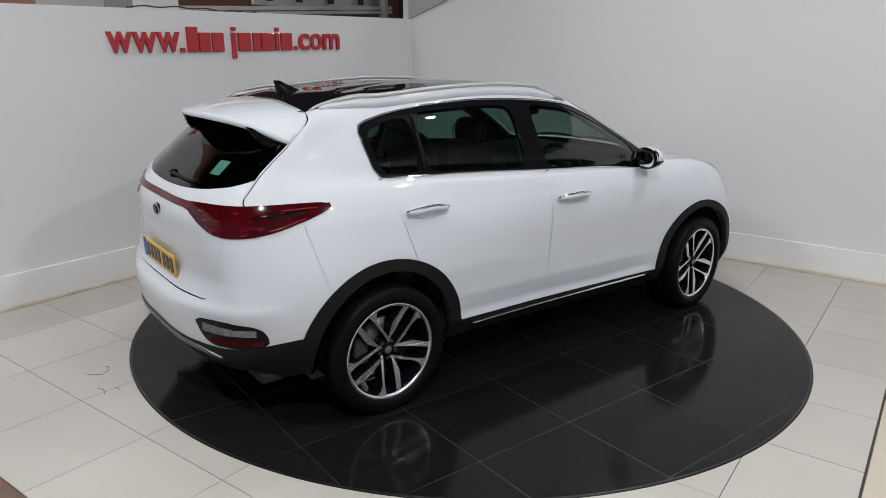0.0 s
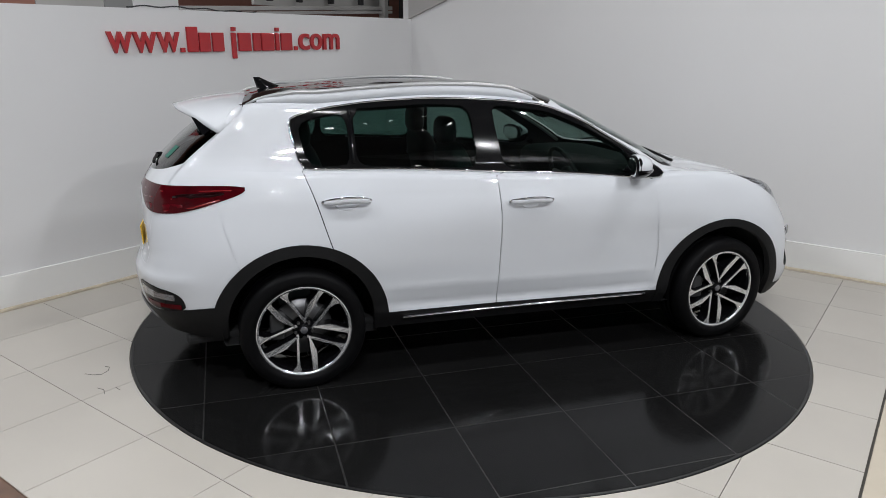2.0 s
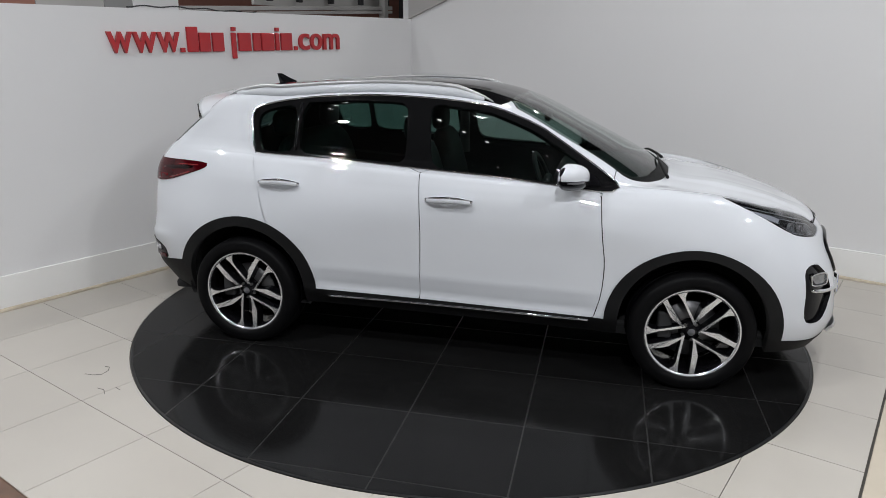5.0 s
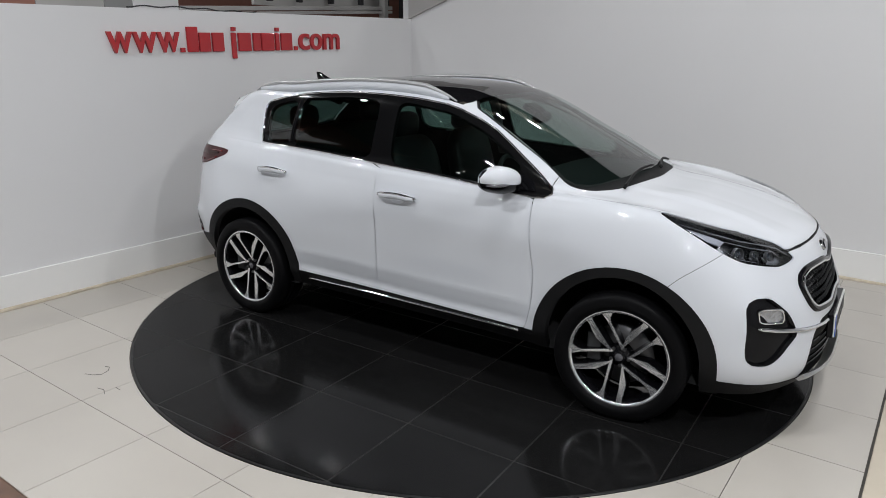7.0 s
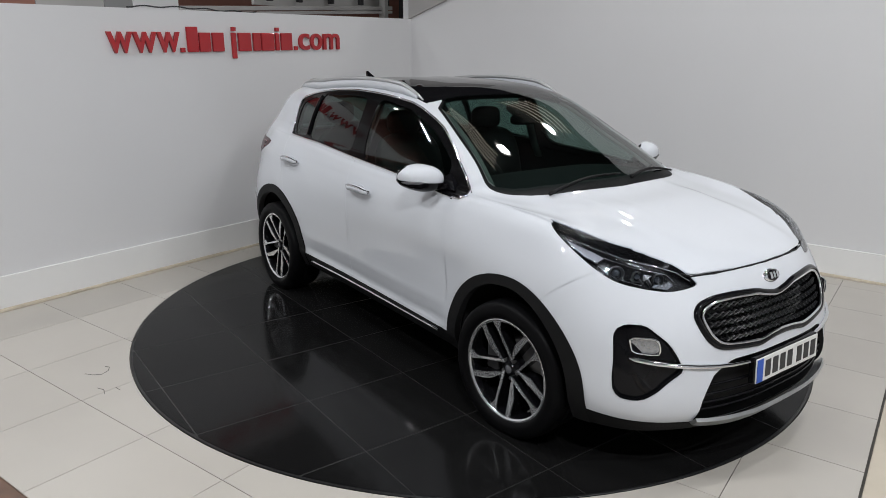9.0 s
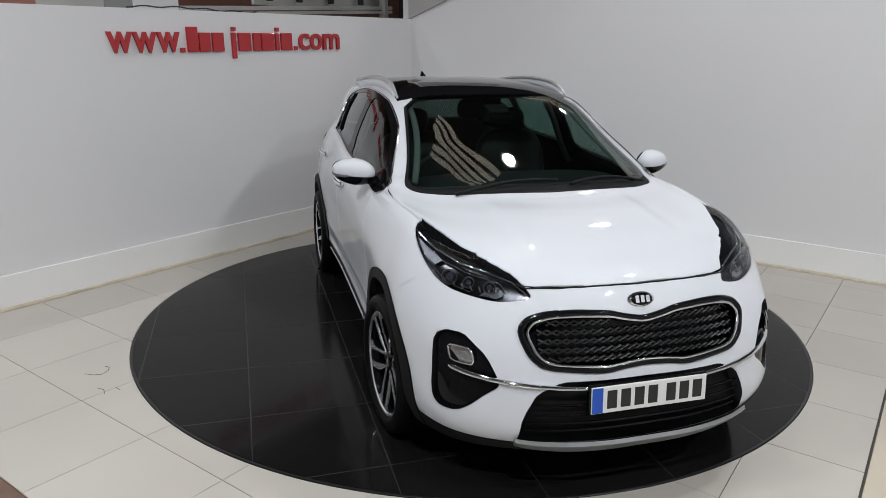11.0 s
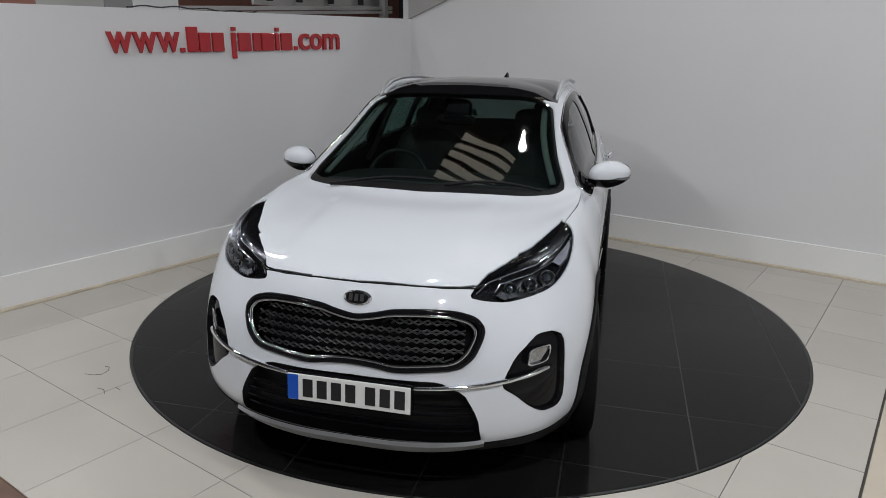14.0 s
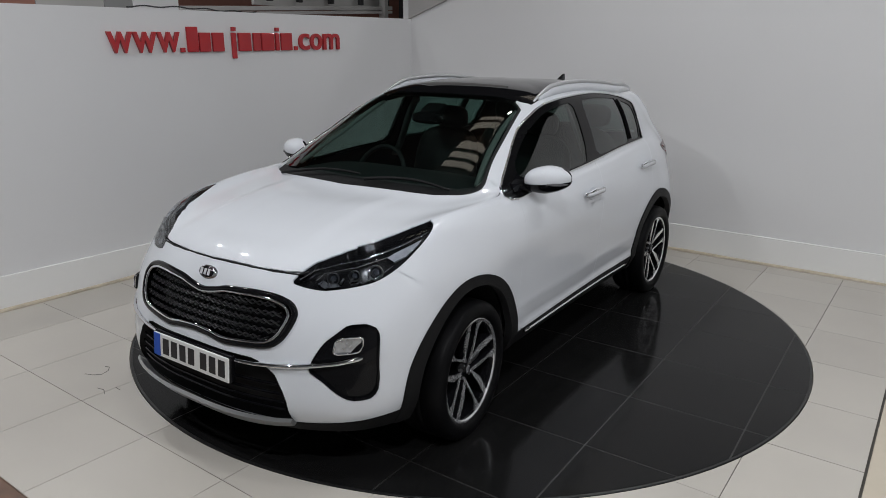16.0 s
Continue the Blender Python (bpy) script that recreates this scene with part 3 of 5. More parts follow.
def panel(name, kinds, mat, parent, sides=(1, -1), shift=0.0, lip=0.012, label="", smooth=True):
    """The shell's faces of those kinds, one mesh over the given sides, moved out by shift, with edges turned in by lip."""
    bm = bmesh.new()
    layer = bm.verts.layers.float_vector.new("shell_normal")
    pick = np.isin(KIND, kinds)
    for s in sides:
        made = {}
        for i in np.nonzero(pick)[0]:
            f = half.faces[i]
            ring = []
            for v in f.verts:
                if v not in made:
                    n = v[NORMAL]
                    made[v] = bm.verts.new((v.co.x + n.x * shift, s * (v.co.y + n.y * shift), v.co.z + n.z * shift))
                    made[v][layer] = (n.x, s * n.y, n.z)
                ring.append(made[v])
            try:
                bm.faces.new(ring if s > 0 else ring[::-1])
            except ValueError:
                pass
    if len(sides) > 1:
        seam = [v for v in bm.verts if abs(v.co.y) < 1e-4]
        bmesh.ops.remove_doubles(bm, verts=seam, dist=3e-4)
    if lip:
        edges = [e for e in bm.edges if e.is_boundary]
        if lip < 0:                          # a recess: its wall stands just inside the opening
            moves = {}
            for v in {v for e in edges for v in e.verts}:
                ring = [e.other_vert(v) for e in v.link_edges if e.is_boundary]
                way = sum((f.calc_center_median() - v.co for f in v.link_faces), Vector())
                if len(ring) == 2:
                    along = (ring[1].co - ring[0].co).normalized()
                    way -= along * way.dot(along)
                n = Vector(v[layer])
                way -= n * way.dot(n)
                moves[v] = way.normalized() * .003
            for v, d in moves.items():
                if abs(v.co.y) > .002 or len(sides) < 2:
                    v.co += d
        out = bmesh.ops.extrude_edge_only(bm, edges=edges)["geom"]
        for g in out:
            if isinstance(g, bmesh.types.BMVert):
                g.co -= Vector(g[layer]) * lip
    me = bpy.data.meshes.new(name)
    normals = [Vector(v[layer]) for v in bm.verts]
    bm.to_mesh(me)
    bm.free()
    for p in me.polygons:
        p.use_smooth = smooth
    if smooth:
        me.normals_split_custom_set_from_vertices(normals)
    me.materials.append(mat)
    ob = new(name, me)
    ob.parent = parent
    if label:
        ob["label"] = label
    return ob


def on_side(x, z, out=0.0, s=1):
    hit = SHELL.ray_cast((x, 2.0, z), (0, -1, 0))
    p = hit[0] + hit[1] * out if hit[0] else Vector((x, 0.9, z))
    return Vector((p.x, s * p.y, p.z))


def on_end(y, z, out=0.0, way=1):
    hit = SHELL.ray_cast((4.0 * way, y, z), (-way, 0, 0))
    return hit[0] + hit[1] * out if hit[0] else Vector((2.1 * way, y, z))


def on_top(x, y, out=0.0):
    hit = SHELL.ray_cast((x, y, 3.0), (0, 0, -1))
    return hit[0] + hit[1] * out if hit[0] else Vector((x, y, 1.0))


def on_round(angle, z, out, centre, way):
    """On the nose (way 1) or the tail (way -1), along a ray from an upright axis."""
    d = Vector((way * math.cos(angle), math.sin(angle), 0))
    hit = SHELL.ray_cast(Vector((centre, 0, z)) + d * 3, -d)
    return hit[0] + hit[1] * out if hit[0] else Vector((centre, 0, z)) + d


def ball(bm, centre, size, power=2.0, u=20, v=12):
    """A rounded lump; a higher power makes it boxier."""
    def curve(a):
        return math.copysign(abs(a) ** (2 / power), a)
    rings = []
    for j in range(v + 1):
        b = -math.pi / 2 + math.pi * j / v
        rings.append([bm.verts.new((centre[0] + size[0] * curve(math.cos(b)) * curve(math.cos(math.tau * i / u)),
                                    centre[1] + size[1] * curve(math.cos(b)) * curve(math.sin(math.tau * i / u)),
                                    centre[2] + size[2] * curve(math.sin(b)))) for i in range(u)])
    for j in range(v):
        for i in range(u):
            k = (i + 1) % u
            bm.faces.new((rings[j][i], rings[j][k], rings[j + 1][k], rings[j + 1][i]))
    bmesh.ops.remove_doubles(bm, verts=bm.verts, dist=1e-6)
    return bm


def lathe(bm, profile, turns=48, axis=1, centre=(0, 0, 0), closed=False):
    """Turns a profile of (radius, along) about an axis; axis 1 is y, 2 is z, 0 is x."""
    rings = []
    for i in range(turns):
        a = math.tau * i / turns
        ring = []
        for r, h in profile:
            p = [r * math.cos(a), r * math.sin(a)]
            p.insert(axis, h)
            ring.append(bm.verts.new(Vector(p) + Vector(centre)))
        rings.append(ring)
    for i in range(turns):
        a, b = rings[i], rings[(i + 1) % turns]
        for k in range(len(profile) if closed else len(profile) - 1):
            m = (k + 1) % len(profile)
            if profile[k][0] < 1e-6 and profile[m][0] < 1e-6:
                continue
            bm.faces.new((a[k], a[m], b[m], b[k]))
    bmesh.ops.remove_doubles(bm, verts=bm.verts, dist=1e-6)
    return bm


car = tagged(empty("car"), "white five-door crossover car with black plastic cladding on the turntable", "car")
panel("body", ["body"], PAINT, car)
panel("bonnet", ["bonnet"], PAINT, car)
panel("front_bumper", ["bumper"], PAINT, car)
panel("tailgate", ["tailgate"], PAINT, car)
panel("rear_bumper", ["rear_bumper"], PAINT, car)
panel("inner_shell", ["body", "bonnet", "bumper", "tailgate", "door_front", "door_rear", "rear_bumper", "gap", "frame", "sill", "sill_front", "sill_rear", "arch_front", "arch_rear", "roof", "cowl", "tail_light", "light_bar", "rear_fog"],
      INNER, car, shift=-0.03, lip=0, label="dark inner structure")
for end in ("sill_front", "sill_rear"):
    panel("bumper_cladding", [end], BLACK_PLASTIC, car, shift=0.004, lip=0.02, label="black textured plastic under the bumper")
panel("roof_panel", ["roof"], ROOF_GLASS, car, lip=0.01, label="black panoramic glass roof")
panel("windscreen", ["windscreen"], GLASS_CLEAR, car, lip=0, label="clear curved windscreen")
panel("windscreen_cowl", ["cowl"], BLACK_PLASTIC, car, shift=-0.012, lip=0.01, label="black cowl below the windscreen")
panel("rear_window", ["rear_glass"], GLASS_REAR, car, lip=0, label="dark tinted rear window")
panel("light_bar", ["light_bar"], RED_DARK, car, shift=0.003, lip=0.01, label="thin red strip between the tail lights")
doors = {}
for s in (1, -1):
    panel("sill_cladding", ["sill"], BLACK_PLASTIC, car, (s,), shift=0.004, lip=0.02, label="black textured plastic sill")
    for end in ("front", "rear"):
        doors[end, s] = panel("door", ["door_" + end], PAINT, car, (s,), label=end + " door, white paint")
        panel("wheel_arch", ["arch_" + end], BLACK_PLASTIC, car, (s,), shift=0.009, lip=0.035, label="black plastic wheel arch trim")
        panel("side_window", ["pane_" + end], GLASS_CLEAR if end == "front" else GLASS_DARK, car, (s,), lip=0, shift=-0.004, label="tinted " + end + " side window")
    panel("side_window", ["pane_quarter"], GLASS_DARK, car, (s,), lip=0, shift=-0.004, label="small dark quarter window")
    panel("window_frame", ["frame"], FRAME_BLACK, car, (s,), lip=0.02, label="black window frame and pillar")


# ---- trim, lamps and fittings of the car ----
def path(view, outline, out, s=1, times=1, closed=True):
    """An outline laid on the shell."""
    pts = rounded(outline, times) if closed else [Vector(p) for p in outline]
    if view == "side":
        return [on_side(p.x, p.y, out, s) for p in pts]
    if view == "nose":
        return [Vector((q.x, s * q.y, q.z)) for q in (on_round(p.x, p.y, out, 1.0, 1) for p in pts)]
    if view == "tail":
        return [Vector((q.x, s * q.y, q.z)) for q in (on_round(p.x, p.y, out, -1.2, -1) for p in pts)]
    way = 1 if view == "front" else -1
    return [on_end(s * p.x, p.y, out, way) for p in pts]


def resample(points, step):
    """Evenly spaced points along a polyline."""
    pts, out = [Vector(p) for p in points], []
    for a, b in zip(pts, pts[1:]):
        n = max(1, int((b - a).length / step))
        out += [a.lerp(b, k / n) for k in range(n)]
    return out + [pts[-1]]


def strap(bm, points, normals, width, thick):
    """A flat band along points, lying across the normals."""
    rings = []
    n = len(points)
    for i, (p, up) in enumerate(zip(points, normals)):
        way = (points[min(n - 1, i + 1)] - points[max(0, i - 1)]).normalized()
        side = way.cross(up).normalized() * (width(i / (n - 1)) if callable(width) else width) / 2
        lift = up.normalized() * thick
        rings.append([bm.verts.new(q) for q in (p - side, p - side * 0.8 + lift, p + side * 0.8 + lift, p + side)])
    for a, b in zip(rings, rings[1:]):
        for k in range(4):
            bm.faces.new((a[k], a[(k + 1) % 4], b[(k + 1) % 4], b[k]))
    bm.faces.new(rings[0]), bm.faces.new(rings[-1][::-1])
    return bm


for s in (1, -1):
    # bright trim round the side windows
    edge = path("side", DLO, 0.003, s, 1)
    part("window_trim", tube(bmesh.new(), edge, 0.006, True, 6), CHROME, car, "chrome trim round the side windows", True)
    # seals: dividing bar of the rear window
    bar = [on_side(-1.02, 1.21 + k * .045, 0.002, s) for k in range(7)]
    part("window_bar", tube(bmesh.new(), bar, 0.011, False, 6), GLOSS_BLACK, car, "black upright window bar", True)
    # chrome sill strip
    strip = [on_side(-.78 + k * .06, .352, 0.012, s) for k in range(27)]
    part("sill_strip", tube(bmesh.new(), strip, 0.009, False, 6), CHROME, car, "chrome strip along the sill", True)
    # roof rail
    rail = []
    for k in range(33):
        u = k / 32
        x = -1.555 + u * 1.705
        base = on_top(x, .538 + .032 * min(1, u / .22) ** .8)
        lift = 0.052 * min(1, (u / .16) ** .7, ((1 - u) / .13) ** .7) - 0.006
        rail.append((base.x, s * (base.y), base.z + lift + .006))
    bm = tube(bmesh.new(), rail, lambda u: 0.017 * min(1, .35 + 6 * u, .35 + 6 * (1 - u)), False, 10, 0.8)
    rail_part = part("roof_rail", bm, RAIL, car, "satin silver roof rail", True)
    bm, rings = bmesh.new(), []
    for x, y, z in rail[1:-1]:
        low = on_top(x, abs(y)).z - .008
        rings.append([bm.verts.new((x, y + d, h)) for d, h in ((-.013, low), (.013, low), (.011, z - .004), (-.011, z - .004))])
    for a, b in zip(rings, rings[1:]):
        for k in range(4):
            bm.faces.new((a[k], a[(k + 1) % 4], b[(k + 1) % 4], b[k]))
    bm.faces.new(rings[0][::-1]), bm.faces.new(rings[-1])
    part("rail_foot", bm, PAINT, rail_part, "white flank of the roof under the rail", True)
    # door handles
    for end, x0, x1, z in (("front", -.165, .10, .985), ("rear", -1.21, -.955, 1.022)):
        pts = []
        for k in range(13):
            u = k / 12
            pts.append(on_side(x0 + (x1 - x0) * u, z - .002 + .006 * math.sin(u * math.pi), .012 + .030 * math.sin(u * math.pi) ** .5, s))
        handle = part("handle", tube(bmesh.new(), pts, lambda u: .018 * min(1, .45 + 4 * min(u, 1 - u)), False, 12, 1.15), PAINT, doors[end, s], "white door handle with chrome strip", True)
        pts2 = [p + Vector((0, s * .011, .014)) for p in pts]
        part("handle_strip", tube(bmesh.new(), pts2, lambda u: .0068 * min(1, .3 + 3 * min(u, 1 - u)), False, 8), CHROME, handle, "chrome strip", True)
        cup = [(x0 + x1) / 2 + .062 * math.cos(a) for a in [k * math.tau / 28 for k in range(28)]]
        rise = [z - .006 + .036 * math.sin(a) for a in [k * math.tau / 28 for k in range(28)]]
        bm = bmesh.new()
        rings = [[bm.verts.new(on_side((x0 + x1) / 2 + (x - (x0 + x1) / 2) * f, z + (h - z) * f, d, s)) for x, h in zip(cup, rise)] for f, d in ((1.06, -.001), (1.0, .003), (.93, .002), (.75, .0012))]
        for ra, rb in zip(rings, rings[1:]):
            for k in range(28):
                bm.faces.new((ra[k], ra[(k + 1) % 28], rb[(k + 1) % 28], rb[k]))
        part("handle_cup", bm, PAINT, doors[end, s], "pressed rim of the cup behind the handle", True)
        for tip, name in ((x1 - .008, "keyhole_cap"), (x0 + .008, "handle_end")):
            bm = ball(bmesh.new(), on_side(tip, z + .002, .020, s), (.016, .010, .010), 2.2, 14, 8)
            part(name, bm, CHROME, handle, "chrome end of the handle", True)
    # door mirror
    def shaped(bm, low, high):
        """Squeezes a lump towards its outer end and cuts it off flat below, above and at the back."""
        for v in bm.verts:
            w = (abs(v.co.y) - .926) / .112
            v.co.x = max(v.co.x, .612)
            v.co.z = min(max(v.co.z, low - .012 * w), high)
            v.co.z = 1.165 + (v.co.z - 1.165) * (1 - .20 * max(0, w) - .06 * max(0, -w)) + .006 * w
            v.co.x -= .034 * w
        return bm
    bm = shaped(ball(bmesh.new(), (.630, s * .926, 1.160), (.098, .112, .072), 2.35, 40, 24), 1.133, 1.3)
    mirror = part("door_mirror", bm, PAINT, car, "white door mirror with black base", True)
    bm = shaped(ball(bmesh.new(), (.630, s * .926, 1.157), (.101, .115, .072), 2.4, 36, 20), 1.0, 1.143)
    part("mirror_base", bm, GLOSS_BLACK, mirror, "black lower housing", True)
    bm = tube(bmesh.new(), [(.72, s * .765, 1.105), (.705, s * .81, 1.108), (.665, s * .90, 1.118)], .027, False, 12, .75)
    part("mirror_arm", bm, GLOSS_BLACK, mirror, "black arm", True)
    bm = bmesh.new()
    sail = [(.60, 1.115), (.70, 1.175), (.775, 1.135), (.80, 1.10), (.72, 1.098)]
    low, top = [bm.verts.new(on_side(x, z, -.004, s)) for x, z in sail], [bm.verts.new(on_side(x, z, .008, s)) for x, z in sail]
    bm.faces.new(low), bm.faces.new(top[::-1])
    for k in range(5):
        bm.faces.new((low[k], low[(k + 1) % 5], top[(k + 1) % 5], top[k]))
    part("mirror_sail", bm, GLOSS_BLACK, mirror, "black corner piece behind the mirror")
    bm = bmesh.new()
    strip = [(.630 + .100 * math.cos(a) - .034 * math.sin(a), s * (.926 + .114 * math.sin(a)), 1.147 - .004 * math.sin(a)) for a in [.25 + k * .085 for k in range(13)]]
    tube(bm, strip, lambda u: .0085 * min(1, .3 + 3 * u, .4 + 2 * (1 - u)), False, 8)
    part("indicator", bm, LENS_GREY, mirror, "smoked indicator strip", True)
    bm = shaped(ball(bmesh.new(), (.634, s * .926, 1.158), (.03, .112, .0715), 2.7, 32, 16), 1.0, 1.3)
    bm.transform(Matrix.Translation((-.010, 0, 0)))
    part("mirror_rim", bm, GLOSS_BLACK, mirror, "black rim round the mirror glass", True)
    bm = bmesh.new()
    ball(bm, (0, 0, 0), (.005, .092, .054), 2.8, 20, 8)
    for v in bm.verts:
        v.co = pose(.601, s * .926, 1.158, 0, -2, s * 16.9) @ v.co
    part("mirror_glass", bm, MIRROR, mirror, "mirror glass", True)
    # headlight: clear lens, dark bowl, two projectors and bright edges
    lens = panel("headlight", ["headlight"], LENS, car, (s,), lip=0.004, label="clear headlight with dark bowl and projectors")
    panel("bowl", ["headlight"], LAMP_BOWL, lens, (s,), shift=-0.034, lip=-0.03, label="dark bowl")
    for ang, z, r in ((42.0, .915, .033), (37.3, .905, .024), (32.6, .892, .026)):
        c = on_round(radians(ang), z, -.020, 1.0, 1)
        face = Vector((math.cos(radians(ang - 12)), math.sin(radians(ang - 12)), .18)).normalized()
        turn = face.to_track_quat("X", "Z").to_matrix().to_4x4()
        put = Matrix.Diagonal((1, s, 1, 1)) @ Matrix.Translation(c) @ turn
        bm = lathe(bmesh.new(), [(0, .012), (r * .35, .010), (r * .62, .002), (r * .70, -.008)], 24, 0)
        bm.transform(put)
        part("projector", bm, PROJECTOR, lens, "projector lens", True)
        bm = lathe(bmesh.new(), [(r * .74, -.010), (r * .90, .008), (r * .97, .011), (r, .009), (r, -.006)], 24, 0)
        bm.transform(put)
        part("projector_ring", bm, STEEL, lens, "bright bezel round the projector", True)

    def patch(pts, depth):
        """A flat piece inside the lamp, following its curve."""
        rim = path("nose", deg(*pts), depth, s, closed=False)
        bm = bmesh.new()
        mid = bm.verts.new(sum(rim, Vector()) / len(rim))
        ring = [bm.verts.new(p) for p in rim]
        for k in range(len(ring)):
            bm.faces.new((ring[k], ring[(k + 1) % len(ring)], mid))
        return bm
    part("side_reflector", patch(((55.5, 1.026), (51, 1.007), (46.8, .985), (44.8, .968), (46.4, .950), (49.5, .968), (53.0, 1.002)), -.016), REFLECTOR, lens, "pale grey reflector at the outer corner", True)
    part("lower_reflector", patch(((30.4, .884), (29.2, .868), (30.8, .853), (34.4, .862), (33.6, .874), (31.6, .872)), -.014), CLEAR_LAMP, lens, "pale reflector below", True)
    for pts, w in ((((57, 1.040), (48, 1.005), (40, .967), (33, .940), (28, .915), (25, .878)), .0045), (((55.5, 1.028), (53.0, 1.000), (49.5, .966), (46.2, .946)), .0035), (((44.8, .968), (38, .937), (30.5, .908), (29.0, .880)), .0035), (((46, .936), (42, .892), (36.5, .870)), .0030)):
        spine = path("nose", deg(*pts), -.012, s, closed=False)
        part("bright_strip", tube(bmesh.new(), resample(spine, .02), w, False, 6), CHROME, lens, "bright strip", True)
    for k in range(5):
        spine = path("nose", deg((40.2 - k * 2.0, .884 - k * .004), (40.9 - k * 2.0, .900 - k * .002)), -.018, s, closed=False)
        part("reflector_rib", tube(bmesh.new(), spine, .0045, False, 6), STEEL, lens, "grey rib", True)
    # tail light: dark red lens with brighter rib inside
    tail = panel("tail_light", ["tail_light"], RED_LENS, car, (s,), shift=.004, lip=.015, label="red wraparound tail light")
    for pts, w in ((((28, 1.075), (40, 1.085), (52, 1.092), (60, 1.096)), .004), (((33, .996), (42, .990), (50, 1.012), (57, 1.052)), .004), (((30, 1.04), (36, 1.05), (44, 1.052)), .003)):
        spine = path("tail", deg(*pts), .004, s, closed=False)
        part("lamp_rib", tube(bmesh.new(), resample(spine, .02), w, False, 6), RED_BRIGHT, tail, "brighter red rib", True)
    for pts, w, mat, name, label in ((((44, 1.062), (49, 1.066), (54, 1.072), (58, 1.082)), .030, RED_SMOKE, "smoked_band", "smoked dark band"), (((31, 1.012), (36, 1.002), (42, 1.006), (47, 1.020)), .036, RED_DARK, "lamp_block", "clearer red block")):
        spine = [p.copy() for p in resample(path("tail", deg(*pts), .0035, s, closed=False), .02)]
        part(name, strap(bmesh.new(), spine, [Vector((p.x + 1.2, p.y, .1)) for p in spine], lambda u, w=w: w * min(1, .35 + 4 * u, .35 + 4 * (1 - u)), .003), mat, tail, label, True)
    # rear fog and reversing lamp
    pod = panel("rear_fog_light", ["rear_fog"], FRAME_BLACK, car, (s,), shift=.004, lip=.02, label="black pod with clear and red rear lamps")
    bm = bmesh.new()
    up = [on_round(radians(a), .548 - .0006 * (a - 30), .004, -1.2, -1) for a in (30.5, 34, 38, 42, 45)]
    pts = [Vector((p.x, s * p.y, p.z)) for p in up]
    strap(bm, pts, [Vector((p.x + 1.2, p.y, 0)) for p in pts], lambda u: .05 - .012 * u, .006)
    part("reversing_lamp", bm, CLEAR_LAMP, pod, "clear lamp", False)
    bm = bmesh.new()
    up = [on_round(radians(a), .487, .004, -1.2, -1) for a in (33, 36, 40, 44, 46.5)]
    pts = [Vector((p.x, s * p.y, p.z)) for p in up]
    strap(bm, pts, [Vector((p.x + 1.2, p.y, 0)) for p in pts], .026, .006)
    part("fog_lamp", bm, RED_LENS, pod, "red fog lamp", False)
    # front fog pod
    pod = panel("fog_pod", ["fog_pod"], GLOSS_BLACK, car, (s,), shift=-.022, lip=-.021, label="black pod with fog lamp below the headlight")
    bm = bmesh.new()
    c = on_end(s * .728, .642, -.012)
    side = Vector((c.x - 1.45, c.y, 0)).normalized()
    across = Vector((0, 0, 1)).cross(side)
    oval = []
    for k in range(20):
        a = k * math.tau / 20
        oval.append(c + across * (.058 * math.copysign(abs(math.cos(a)) ** .5, math.cos(a)) + s * .016 * math.sin(a)) + Vector((0, 0, .034 * math.copysign(abs(math.sin(a)) ** .5, math.sin(a)) - .006 * math.cos(a) * s)))
    bm.faces.new([bm.verts.new(p) for p in oval])
    part("fog_lamp", bm, CLEAR_LAMP, pod, "clear fog lamp", False)
    part("fog_ring", tube(bmesh.new(), [p + side * .006 for p in oval], .0045, True, 8), CHROME, pod, "chrome bezel", True)
    # chrome blade from the pod to the number plate
    blade = [on_end(s * y, z, .006 - .022 * max(0, (y - .58) / .16)) for y, z in ((.785, .585), (.765, .581), (.745, .578), (.72, .573), (.69, .567), (.62, .558), (.54, .549), (.46, .541), (.37, .534), (.28, .530), (.18, .528))]
    normals = [SHELL.find_nearest(p)[1] for p in blade]
    part("bumper_blade", tube(bmesh.new(), blade, lambda u: .0145 * min(1, .5 + 5 * u, 1.15 - .5 * u), False, 12, .8), CHROME, car, "chrome blade across the bumper corner", True)

# ---- grille ----
GRILLE = [(0, .774), (.09, .79), (.155, .807), (.29, .814), (.40, .808), (.475, .787), (.505, .753), (.502, .72), (.475, .655), (.425, .615), (.285, .602), (.18, .594), (.104, .606), (0, .612)]
loop = GRILLE + [(-y, z) for y, z in GRILLE[-2:0:-1]]
grille = panel("grille", ["grille"], GLOSS_BLACK, car, shift=-.045, lip=-.045, label="black mesh grille with chrome surround")
edge = path("front", loop, -.001, 1, 2)
part("surround", tube(bmesh.new(), edge, .015, True, 8), GLOSS_BLACK, grille, "black surround", True)
inner = [(y * .955, .703 + (z - .703) * .89) for y, z in loop]
part("bezel", tube(bmesh.new(), path("front", inner, .004, 1, 2), .0075, True, 8), CHROME, grille, "chrome bezel", True)
field = rounded(inner, 2)
bm = bmesh.new()
rows_n, pitch = 7, .074
for r in range(rows_n):
    for flip in (0, 1):
        run = []
        for k in range(-14, 15):
            y = k * pitch / 2
            z = .598 + r * .034 + (.017 if (k + flip) % 2 else 0.0)
            ok = distance_to(field, np.array([[y, z]]))[0] < -.004
            if ok:
                run.append(on_end(y, z, -.014 + (.006 if (k + flip) % 2 else 0)))
            if (not ok or k == 14) and run:
                if len(run) > 1:
                    tube(bm, run, .0062, False, 6, .6)
                run = []
part("mesh", bm, GRILLE_GREY, grille, "dark grey diamond mesh")
bm = bmesh.new()
